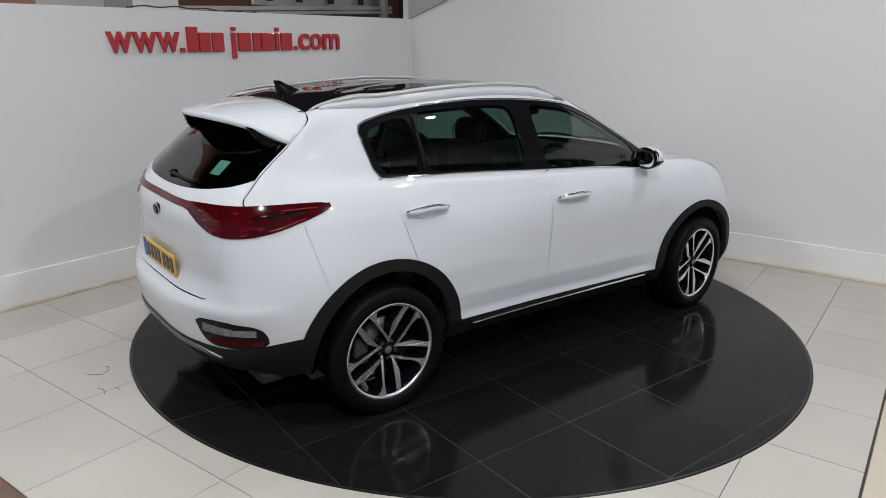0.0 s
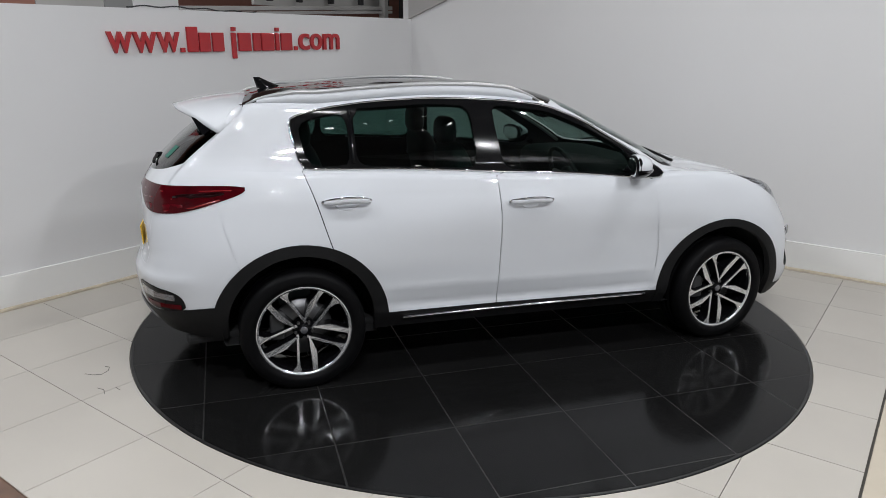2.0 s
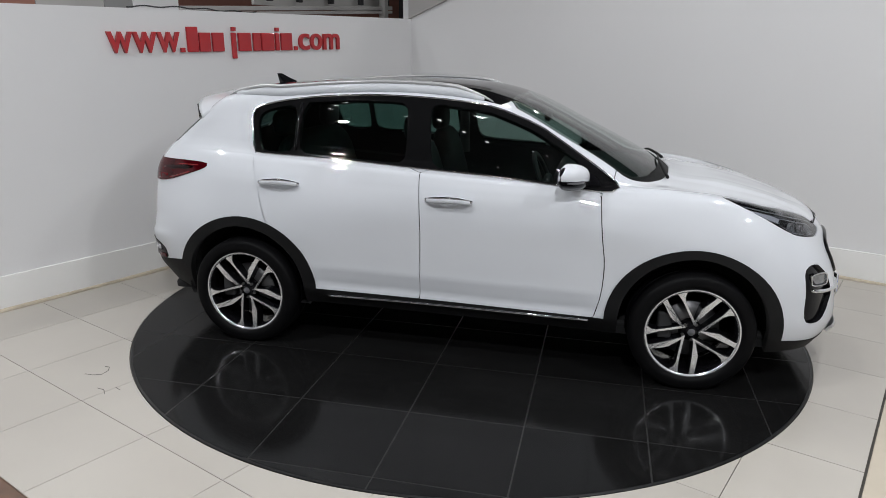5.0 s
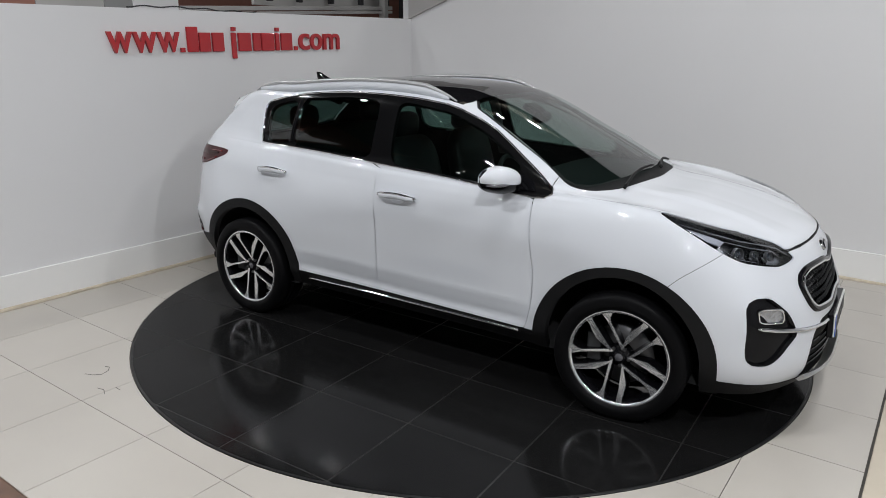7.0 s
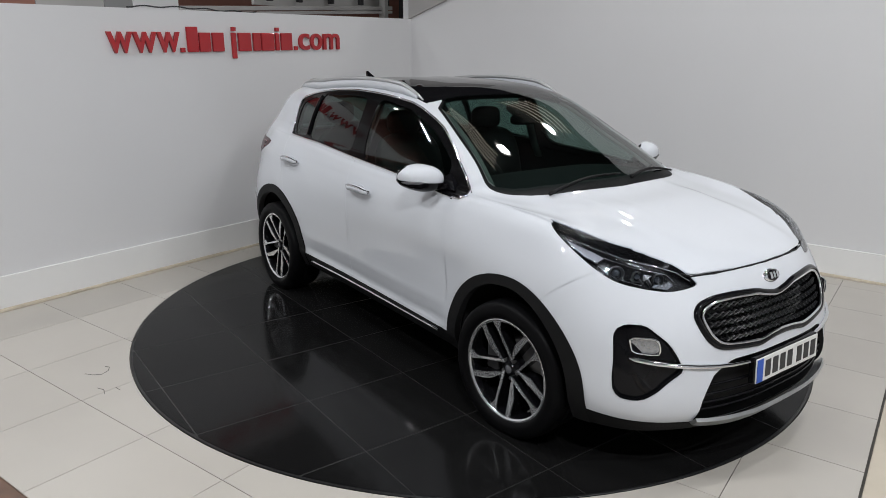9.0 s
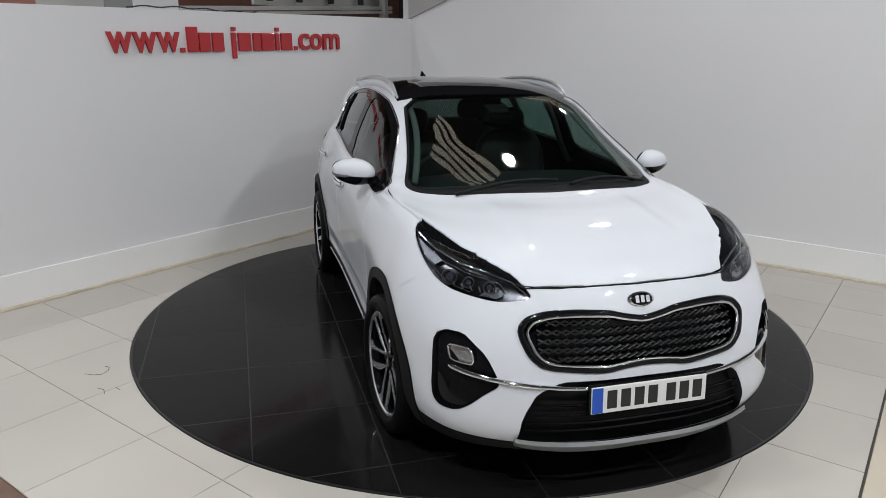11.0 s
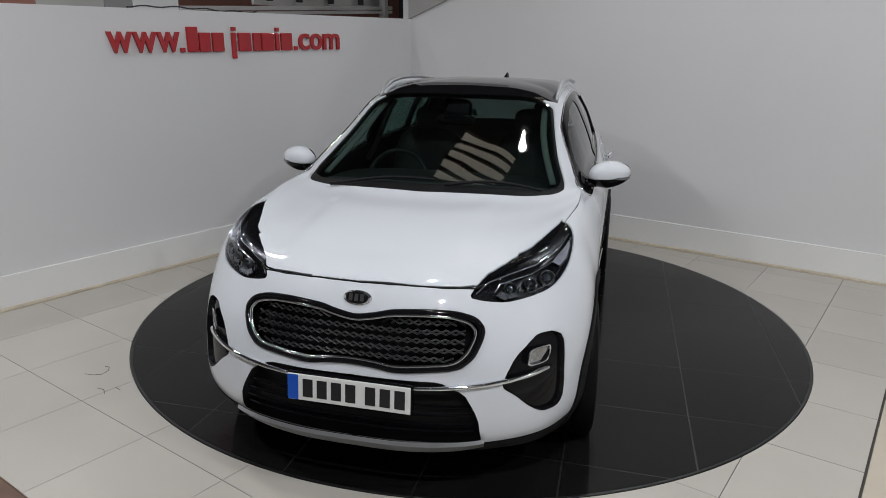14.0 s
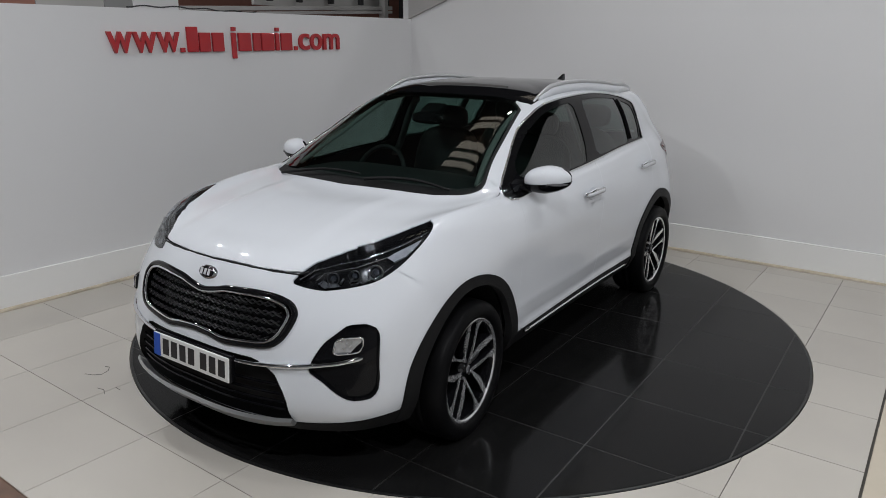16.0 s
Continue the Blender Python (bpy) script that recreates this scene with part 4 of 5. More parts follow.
lathe(bm, [(0, .012), (.034, .012), (.048, .006), (.052, 0), (.052, -.012)], 32, 0)
c = on_end(0, .845, .002)
for v in bm.verts:
    v.co = Matrix.Translation(c) @ pose(0, 0, 0, 0, -24, 0) @ Vector((v.co.x, v.co.y * 1.18, v.co.z * .62))
badge = part("front_badge", bm, CHROME, car, "chrome oval badge", True)
bm = lathe(bmesh.new(), [(0, .0145), (.030, .0142), (.040, .011), (.042, .006)], 32, 0)
for v in bm.verts:
    v.co = Matrix.Translation(c) @ pose(0, 0, 0, 0, -24, 0) @ Vector((v.co.x, v.co.y * 1.18, v.co.z * .62))
part("badge_face", bm, GLOSS_BLACK, badge, "black badge face", True)
bm = bmesh.new()
for k in (-1, 0, 1):
    box(bm, (.004, .016, .028), Matrix.Translation(c) @ pose(0, 0, 0, 0, -24, 0) @ pose(.0145, k * .024, 0, 0, 0, 0))
part("badge_bar", bm, CHROME, badge, "plain bright bars")
bm = bmesh.new()
lathe(bm, [(0, .010), (.030, .010), (.042, .005), (.046, 0), (.046, -.012)], 32, 0)
c = on_end(0, 1.005, .002, -1)
for v in bm.verts:
    v.co = c + Vector((-v.co.x, v.co.y * 1.18, v.co.z * .7))
rear_badge = part("rear_badge", bm, CHROME, car, "chrome oval badge", True)
bm = lathe(bmesh.new(), [(0, .0125), (.026, .0122), (.036, .009), (.038, .004)], 32, 0)
for v in bm.verts:
    v.co = c + Vector((-v.co.x, v.co.y * 1.18, v.co.z * .7))
part("badge_face", bm, GLOSS_BLACK, rear_badge, "black badge face", True)

# black strip that paints the shade in the gap at the bonnet's front edge
pts = [on_top(float(np.interp(abs(y), [0, .12, .23, .34, .455, .50], [2.055, 2.051, 2.040, 2.020, 1.985, 1.953])), y, -.001) for y in np.linspace(-.49, .49, 61)]
part("bonnet_seal", tube(bmesh.new(), pts, .0042, False, 6), BLACK_PLASTIC, car, "thin black strip for the shade in the bonnet's front gap", True)

# ---- lower intake, skid plates ----
intake = panel("intake", ["intake"], BLACK_PLASTIC, car, shift=-.05, lip=-.05, label="black lower intake with slats")
for z in (.335, .375, .415, .455):
    pts = [on_end(y, z, -.022) for y in np.linspace(-.50, .50, 21)]
    part("slat", tube(bmesh.new(), pts, .006, False, 6), GLOSS_BLACK, intake)
pts = [on_end(y, .288 + .02 * abs(y / .55) ** 3, .020 - .012 * abs(y / .56) ** 4) for y in np.linspace(-.535, .535, 29)]
skid = part("front_skid_plate", strap(bmesh.new(), pts, [Vector((.75, 0, -.65))] * 29, lambda u: .078 - .03 * abs(2 * u - 1) ** 4, .016), SATIN, car, "satin silver skid plate")
pts = [on_end(y, .418 - .05 * abs(y / .64) ** 5, .004, -1) for y in np.linspace(-.60, .60, 29)]
part("rear_skid_plate", strap(bmesh.new(), pts, [Vector((-.9, 0, -.3))] * 29, lambda u: .038 - .016 * abs(2 * u - 1) ** 4, .008), STEEL, car, "satin silver strip on the rear bumper")


def number_plate(name, m, face, label, band_side, parent):
    """A plate with plain bars where the characters stand."""
    bm = box(bmesh.new(), (.008, .520, .111), m, .003)
    plate = part(name, bm, face, parent, label)
    bm = box(bmesh.new(), (.003, .046, .105), m @ pose(.0045, band_side * .235, 0))
    part("plate_band", bm, PLATE_BLUE, plate, "blue band")
    for u in (.089, .150, .211, .272, .355, .416, .477):
        bm = box(bmesh.new(), (.003, .043, .076), m @ pose(.0045, u - .26, 0), .001)
        part("plate_bar", bm, PLATE_INK, plate)
    return plate


front_plate = number_plate("front_number_plate", pose(2.222, 0, .488, 0, -4, 0), PLATE_WHITE, "white number plate with plain black bars", -1, car)
bm = box(bmesh.new(), (.03, .53, .12), pose(2.204, 0, .488, 0, -4, 0), .006)
part("plate_holder", bm, GLOSS_BLACK, car, "black plate holder")
rear_plate = number_plate("rear_number_plate", pose(-2.168, 0, .76, 0, 3, 180), PLATE_YELLOW, "yellow number plate with plain black bars", -1, car)
# ---- spoiler, aerial, wipers ----
bm, under = bmesh.new(), bmesh.new()
sheet = []
front_edge = [on_top(x, y, .0015) for x, y in ((-1.538, 0), (-1.546, .2), (-1.560, .36), (-1.571, .47), (-1.577, .548))]
front_edge = glide(front_edge, flipped(front_edge[1]), front_edge[-1] * 2 - front_edge[-2], 3)
rear_edge = glide([Vector(p) for p in ((-1.955, 0, 1.484), (-1.920, .25, 1.477), (-1.863, .40, 1.459), (-1.793, .53, 1.426), (-1.711, .633, 1.373))], Vector((-1.920, -.25, 1.477)), Vector((-1.65, .70, 1.32)), 3)
front_edge = [flipped(p) for p in front_edge[:0:-1]] + front_edge
rear_edge = [flipped(p) for p in rear_edge[:0:-1]] + rear_edge
for i in range(11):
    u = i / 10
    top, low, lip = [], [], []
    for p, q in zip(front_edge, rear_edge):
        wing = min(1, abs(q.y) / .633)
        hump = math.sin(u * math.pi)
        place = p.lerp(q, u) + Vector((.030 * wing ** 6 * hump * (1 - u) ** 1.2, math.copysign(.023 * wing ** 4, q.y) * hump ** .7, hump * (.012 - .020 * wing ** 4)))
        top.append(bm.verts.new(place))
        low.append(under.verts.new((place.x + .012 * u, place.y * (1 - .05 * wing), place.z - .034 + .014 * u)))
        lip.append(bm.verts.new((place.x + .010 * u, place.y * (1 - .045 * wing), place.z - .033 + .014 * u)))
    sheet.append((top, low, lip))
for (ta, la, pa), (tb, lb, pb) in zip(sheet, sheet[1:]):
    for j in range(24):
        bm.faces.new((ta[j], ta[j + 1], tb[j + 1], tb[j]))
        under.faces.new((la[j + 1], la[j], lb[j], lb[j + 1]))
    bm.faces.new((ta[0], tb[0], pb[0], pa[0])), bm.faces.new((tb[-1], ta[-1], pa[-1], pb[-1]))
for j in range(24):
    bm.faces.new((sheet[-1][0][j], sheet[-1][0][j + 1], sheet[-1][2][j + 1], sheet[-1][2][j]))
    bm.faces.new((sheet[0][0][j + 1], sheet[0][0][j], sheet[0][2][j], sheet[0][2][j + 1]))
spoiler = part("spoiler", bm, PAINT, car, "white roof spoiler over the rear window", True)
part("spoiler_underside", under, BLACK_PLASTIC, spoiler, "black underside", True)
for s in (1, -1):
    bm = bmesh.new()
    a, b, c, d = (-1.69, s * .575, 1.40), (-1.84, s * .470, 1.445), (-1.80, s * .525, 1.37), (-1.755, s * .585, 1.345)
    low = [bm.verts.new(p) for p in (a, b, c, d)]
    top = [bm.verts.new((p[0], p[1] - s * .03, p[2])) for p in (a, b, c, d)]
    bm.faces.new(low), bm.faces.new(top[::-1])
    for i in range(4):
        bm.faces.new((low[i], low[(i + 1) % 4], top[(i + 1) % 4], top[i]))
    part("spoiler_fin", bm, GLOSS_BLACK, spoiler, "black side fin")
bm = bmesh.new()
base = on_top(-1.40, 0)
rings = []
for k in range(9):
    u = k / 8
    x0, x1 = -1.468 - .018 * u, -1.29 - .158 * u ** .8
    half_w = .030 * (1 - u) ** .8 + .003
    ring = []
    for q in range(16):
        a = q * math.tau / 16
        ring.append(bm.verts.new(((x0 + x1) / 2 + (x1 - x0) / 2 * math.cos(a), half_w * math.sin(a), base.z - .006 + .064 * u)))
    rings.append(ring)
for a, b in zip(rings, rings[1:]):
    for q in range(16):
        bm.faces.new((a[q], a[(q + 1) % 16], b[(q + 1) % 16], b[q]))
bm.faces.new(rings[-1])
part("aerial_fin", bm, GLOSS_BLACK, car, "black shark-fin aerial", True)
for y0, y1, x1 in ((-.50, .06, 1.135), (.12, .60, 1.075)):
    pts = [on_top(1.165 + (x1 - 1.165) * u - .02 * math.sin(u * 3.1), y0 + (y1 - y0) * u, .016) for u in np.linspace(0, 1, 14)]
    wiper = part("wiper", tube(bmesh.new(), pts, lambda u: .010 - .004 * u, False, 6), BLACK_PLASTIC, car, "black windscreen wiper", True)
pts = [on_end(y, 1.178, .012, -1) for y in np.linspace(.03, -.32, 10)]
part("rear_wiper", tube(bmesh.new(), pts, .009, False, 6), BLACK_PLASTIC, car, "black rear wiper", True)
bm = bmesh.new()
lathe(bm, [(0, .014), (.016, .014), (.020, 0), (.020, -.02)], 20, 0)
c = on_end(0, 1.178, .004, -1)
for v in bm.verts:
    v.co = c - v.co
part("wiper_hub", bm, GLOSS_BLACK, car, "black wiper hub", True)


# ---- wheels ----
BLADE = [(.17, .085), (.17, .115), (.34, .185), (.50, .25), (.66, .252), (.82, .245), (.92, .262), (.96, .275), (.965, .125), (.86, .145), (.70, .138), (.50, .122), (.32, .105)]
ARM = [(.10, -.105), (.10, -.160), (.40, -.165), (.70, -.168), (.80, -.205), (.88, -.285), (.93, -.32), (.97, -.085), (.88, -.098), (.78, -.115), (.66, -.122), (.40, -.115)]


def wheel(cx, s, start, steer=0.0):
    """Nineteen-inch alloy with five pairs of a broad blade and a slim arm; s: the car's side, start: its turn, steer: its lock."""
    m = pose(cx, s * .807, .3285, 0, 0, steer)
    flip = Matrix.Diagonal((1, s, 1, 1))

    def place(bm, grow=1.03):
        for v in bm.verts:
            v.co.x, v.co.z = v.co.x * grow, v.co.z * grow
        for v in bm.verts:
            v.co = m @ (flip @ v.co)
        return bm
    barrel = lathe(bmesh.new(), [(.232, -.115), (.226, -.08), (.222, .02), (.228, .085), (.236, .104), (.246, .110), (.252, .106), (.252, .095), (.240, .08), (.240, -.115)], 64, closed=True)
    rim = part("wheel", place(barrel), GLOSS_BLACK, car, "two-tone alloy wheel with black tyre", True)
    lip = lathe(bmesh.new(), [(.234, .1035), (.238, .109), (.246, .1115), (.2525, .1085), (.2525, .104)], 64)
    part("rim_lip", place(lip), ALLOY, rim, "machined rim edge", True)
    prof = [(.240, -.105), (.262, -.122), (.300, -.126), (.330, -.120), (.346, -.104), (.3515, -.075), (.352, -.026), (.346, -.024), (.346, -.018), (.352, -.016), (.352, .016), (.346, .018),
            (.346, .024), (.352, .026), (.3515, .075), (.346, .104), (.334, .117), (.318, .1235), (.300, .125), (.285, .1265), (.268, .123), (.252, .112), (.247, .104), (.240, .09)]
    prof = [(.248 + (r - .240) * .835, h) for r, h in prof]
    tyre = place(lathe(bmesh.new(), prof, 96), 1.0)
    for v in tyre.verts:
        v.co.z = max(v.co.z, 0.0006)        # the loaded tyre stands flat
    part("tyre", tyre, RUBBER, rim, "black low-profile tyre", True)
    part("brake_disc", place(lathe(bmesh.new(), [(.06, .02), (.155, .02), (.157, .012), (.157, 0), (.06, 0)], 48)), STEEL, rim, "steel brake disc", True)
    bm = bmesh.new()
    box(bm, (.075, .06, .15), pose(-.135, .025, .02), .012)
    part("brake_caliper", place(bm), TRIM_GREY, rim, "grey brake caliper")
    for k in range(5):
        turn = Matrix.Rotation(-(math.tau * k / 5 + radians(start)) * s, 4, "Y")
        for shape in (BLADE, ARM):
            face, core = bmesh.new(), bmesh.new()
            mid = sum(q[1] for q in shape) / len(shape)
            for bm, depth0, depth1, grow0, grow1 in ((face, .098, .1045, 1.02, .97), (core, .030, .0985, 1.30, 1.02)):
                low, top = [], []
                for u, w in shape:
                    dish = -.034 * (1 - u) ** 1.3
                    for ring, depth, grow in ((low, depth0, grow0), (top, depth1, grow1)):
                        ring.append(bm.verts.new(turn @ Vector((u * .2525, depth + dish, -(mid + (w - mid) * grow) * .2525 * s))))
                n = len(shape)
                bm.faces.new(low), bm.faces.new(top[::-1])
                for i in range(n):
                    bm.faces.new((low[i], low[(i + 1) % n], top[(i + 1) % n], top[i]))
            part("spoke", place(core), GLOSS_BLACK, rim)
            part("spoke_face", place(face), ALLOY, rim, "machined spoke face")
    hub = lathe(bmesh.new(), [(0, .084), (.026, .084), (.031, .080), (.034, .070), (.050, .066), (.058, .05), (.058, .02)], 40)
    part("hub", place(hub), GLOSS_BLACK, rim, "black wheel hub", True)
    part("hub_cap", place(lathe(bmesh.new(), [(0, .087), (.016, .087), (.020, .084)], 24)), LENS_GREY, rim, "small dark grey centre cap", True)
    for k in range(5):
        a = math.tau * (k + .5) / 5 - radians(start) * s
        bm = lathe(bmesh.new(), [(0, .078), (.007, .078), (.0085, .072), (.0085, .06)], 12, 1, (.046 * math.cos(a), 0, .046 * math.sin(a)))
        part("wheel_nut", place(bm), STEEL, rim)
    # the dark well round the wheel
    well = lathe(bmesh.new(), [(.10, -.42), (.42, -.42), (.425, .045)], 48)
    for v in well.verts:
        v.co = pose(cx, s * .795, .345) @ (flip @ v.co)
        v.co.z = max(v.co.z, .262)
    part("wheel_well", well, INNER, car, "dark wheel well", True)


for cx, s, start, steer in ((1.335, -1, 25, 4.5), (-1.335, -1, 18, 0), (1.335, 1, 25, 4.5), (-1.335, 1, 18, 0)):
    wheel(cx, s, start, steer)

# ---- underside and cabin ----
bm = box(bmesh.new(), (3.9, 1.45, .06), pose(0.0, 0, .27), .02)
part("underbody", bm, INNER, car, "dark underside")
bm = bmesh.new()
ball(bm, (.80, 0, 1.0), (.30, .70, .13), 4.0, 32, 12)
part("dashboard", bm, INNER, car, "dark grey dashboard", True)
bm = bmesh.new()
box(bm, (1.7, .28, .30), pose(.1, 0, .62), .05)
part("centre_console", bm, TRIM_GREY, car, "dark centre console")


def seat(x, y, wide):
    bm = box(bmesh.new(), (.50, wide, .16), pose(x, y, .62, 0, -6, 0), .05)
    base = part("seat", bm, FABRIC, car, "black leather seat", True)
    bm = bmesh.new()
    ball(bm, (0, 0, 0), (.075, wide / 2, .33), 3.4, 24, 12)
    for v in bm.verts:
        v.co = pose(x - .30, y, .95, 0, -14, 0) @ v.co
    part("backrest", bm, FABRIC, base, "", True)
    for k in ((0,) if wide < .8 else (-.38, .38)):
        bm = bmesh.new()
        ball(bm, (x - .40, y + k, 1.335), (.055, .125, .085), 3.0, 20, 10)
        part("headrest", bm, FABRIC, base, "", True)
        bm = bmesh.new()
        for q in (-.05, .05):
            tube(bm, [(x - .385, y + k + q, 1.22), (x - .395, y + k + q, 1.30)], .006, False, 6)
        part("headrest_post", bm, STEEL, base, "", True)


seat(.02, -.36, .52)
seat(.02, .36, .52)
seat(-.86, 0, 1.24)
bm = bmesh.new()
tilt = pose(.46, -.36, 1.03, 0, 66, 0)
tube(bm, [tilt @ Vector((.185 * math.cos(a), .185 * math.sin(a), 0)) for a in [k * math.tau / 32 for k in range(32)]], .015, True, 8)
steering = part("steering_wheel", bm, FABRIC, car, "black steering wheel on the right-hand side", True)
bm = bmesh.new()
ball(bm, (.475, -.36, 1.02), (.03, .07, .06), 2.6, 16, 8)
part("airbag_boss", bm, TRIM_GREY, steering, "", True)
bm = bmesh.new()
for a in (0, math.pi, math.pi * 1.5):
    tube(bm, [tilt @ Vector((.05 * math.cos(a + 1.57), .05 * math.sin(a + 1.57), 0)), tilt @ Vector((.18 * math.cos(a + 1.57), .18 * math.sin(a + 1.57), 0))], .012, False, 6)
part("steering_spoke", bm, SATIN, steering, "", True)
bm = bmesh.new()
ball(bm, (.43, 0, 1.405), (.025, .12, .035), 3.0, 20, 8)
part("cabin_mirror", bm, GLOSS_BLACK, car, "black inside mirror", True)
bm = box(bmesh.new(), (.10, .14, .04), pose(.37, 0, 1.455, 0, 25, 0), .01)
part("sensor_pod", bm, BLACK_PLASTIC, car, "black sensor pod behind the windscreen")
for s in (1, -1):
    rail = [on_top(.93 - .66 * k / 12, .655 - .13 * k / 12 - .03 * math.sin(math.pi * k / 12)) for k in range(13)]
    pts = [Vector((p.x - .045, s * (p.y - .012), p.z - .040)) for p in rail]
    part("pillar_trim", tube(bmesh.new(), pts, .019, False, 8, .6), TRIM_PALE, car, "pale grey trim inside the windscreen pillar", True)
    pts = [on_side(x, z, -.06, s) for x, z in ((-.285, 1.05), (-.28, 1.15), (-.27, 1.25), (-.262, 1.35), (-.262, 1.44), (-.27, 1.50))]
    part("pillar_trim", tube(bmesh.new(), pts, .038, False, 8, .5, (0, 1, 0)), TRIM_PALE, car, "pale grey trim inside the middle pillar", True)
bm = bmesh.new()
pts = [on_end(-.435, 1.222, .002, -1), on_end(-.36, 1.222, .002, -1), on_end(-.36, 1.282, .002, -1), on_end(-.435, 1.282, .002, -1)]
bm.faces.new([bm.verts.new(p) for p in pts])
bmesh.ops.solidify(bm, geom=bm.faces[:], thickness=.001)
part("window_sticker", bm, GREEN, car, "small green sticker on the rear window")


# ---- what stands above and behind the partition ----
def bay_part(name, bm, mat, parent=None, label=""):
    ob = part(name, bm, mat, parent, label)
    ob.matrix_basis = BAY if parent is None else Matrix()
    return ob


def bay_thing(name, label, category, group=""):
    return tagged(empty(name, BAY), label, category, group)


BACK = WEST - 1.02
balcony = bay_thing("balcony_rail", "grey painted balcony edge with dark upright slots behind the partition", "balcony")
slope = 0.052
for b0, b1, z, h, name in ((0.31, 3.45, 2.185, .035, "lower_board"), (0.31, 3.45, 2.235, .045, "fascia_board"), (1.1, 3.45, 2.50, .05, "top_rail")):
    bm = bmesh.new()
    length = b1 - b0
    box(bm, (.06, length, h), pose(BACK, (b0 + b1) / 2, z + slope * ((b0 + b1) / 2 - 1.6), math.degrees(math.atan(slope)), 0, 0), .004)
    bay_part(name, bm, GREY_PAINT, balcony)
for k, b in enumerate((1.43, 1.86, 2.365, 2.88, 3.37)):
    bm = box(bmesh.new(), (.05, .06, .25), pose(BACK - .01, b, 2.43 + slope * (b - 1.6) * .5, 0, 0, 0), .004)
    bay_part("baluster", bm, DARK_STEEL, balcony, "dark upright")
bm = box(bmesh.new(), (.04, 2.1, .34), pose(BACK - .14, 2.35, 2.43), .004)
bay_part("back_panel", bm, GREY_PAINT, balcony, "pale panel behind the uprights")
bm = box(bmesh.new(), (.10, .07, .40), pose(BACK + .02, 3.28, 2.36), .004)
bay_part("end_post", bm, GREY_PAINT, balcony, "grey end post")

panels = ((-2.9, -1.026, BRICKISH, "red_panel", "red-brown panel beyond the partition"), (-1.026, -.44, GREY_PAINT, "grey_panel", "grey panel beyond the partition"),
          (-.44, -.17, SHADE_GREY, "grey_panel", "darker grey panel beyond the partition"), (-.17, .31, WALL_PAINT, "white_panel", "white panel beyond the partition"))
for b0, b1, mat, name, label in panels:
    bm = box(bmesh.new(), (.05, b1 - b0 - .004, 1.3), pose(BACK - .05, (b0 + b1) / 2, 1.95), .003)
    tagged(bay_part(name, bm, mat), label, "panel")
bm = bmesh.new()
pts = [(WEST - .06, -.82 + k * .05, rising(-.82 + k * .05) + .008 + .012 * math.sin(k * .55) ** 2 + .008 * math.sin(k * .21)) for k in range(26)]
tube(bm, pts, .006, False, 6)
tagged(bay_part("cable", bm, DARK_STEEL), "loose black cable lying along the partition's top", "cable")
bm = bmesh.new()
outline = [(WEST - .02, 2.15), (WEST + .52, 2.345), (WEST + 1.35, 2.655), (WEST + 1.35, 2.95), (WEST - .02, 2.95)]
near = [bm.verts.new((x, NORTH - .03, z)) for x, z in outline]
far = [bm.verts.new((x, NORTH + .02, z)) for x, z in outline]
bm.faces.new(near), bm.faces.new(far[::-1])
for k in range(5):
    bm.faces.new((near[k], near[(k + 1) % 5], far[(k + 1) % 5], far[k]))
tagged(bay_part("stair_string", bm, GREY_PAINT), "grey sloping stair string on the wall", "stair string")

# ---- red lettering on the partition: plain blocks for the firm's name between readable ends ----
sign = bay_thing("wall_sign", "red raised acrylic web address lettering on the white partition", "sign")


def baseline(b):
    return 1.776 + 0.0215 * b


def word(text, b0, b1, height, name):
    """Raised letters from the built-in font, fitted between b0 and b1."""
    curve = bpy.data.curves.new(name, "FONT")
    curve.body, curve.extrude, curve.offset = text, 0.012, 0.012
    holder = new(name, curve)
    me = bpy.data.meshes.new_from_object(holder.evaluated_get(bpy.context.evaluated_depsgraph_get()))
    bpy.data.objects.remove(holder)
    xs, ys = [v.co.x for v in me.vertices], [v.co.y for v in me.vertices]
    sx, lo, hi = (b1 - b0) / (max(xs) - min(xs)), min(ys), max(ys)
    for v in me.vertices:
        b = b0 + (v.co.x - min(xs)) * sx
        v.co = (WEST + .016 + v.co.z, b, baseline(b) + (v.co.y - lo) / (hi - lo) * height)
    me.materials.clear()
    me.materials.append(RED_LETTER)
    ob = new(name, me)
    ob.parent = sign
    return ob


for k in range(3):
    word("w", -1.05 + k * .206, -1.05 + k * .206 + .202, .158, "letter")
for b in (-.428, .798):
    bm = box(bmesh.new(), (.024, .036, .036), pose(WEST + .014, b + .018, baseline(b) + .018), .002)
    bay_part("dot", bm, RED_LETTER, sign)
for ch, b0, b1 in (("c", .855, .99), ("o", 1.005, 1.155), ("m", 1.175, 1.40)):
    word(ch, b0, b1, .152, "letter")
blocks = ((-.365, -.262, 0, .200), (-.250, -.140, 0, .155), (-.120, -.005, 0, .155), (.080, .125, -.062, .155), (.150, .285, 0, .155), (.312, .392, 0, .155),
          (.405, .55, 0, .155), (.568, .612, 0, .155), (.635, .768, 0, .155))
for b0, b1, z0, z1 in blocks:
    bm = box(bmesh.new(), (.024, b1 - b0, z1 - z0), pose(WEST + .014, (b0 + b1) / 2, baseline((b0 + b1) / 2) + (z0 + z1) / 2, 1.2, 0, 0), .006)
    bay_part("letter_block", bm, RED_LETTER, sign, "plain red block")
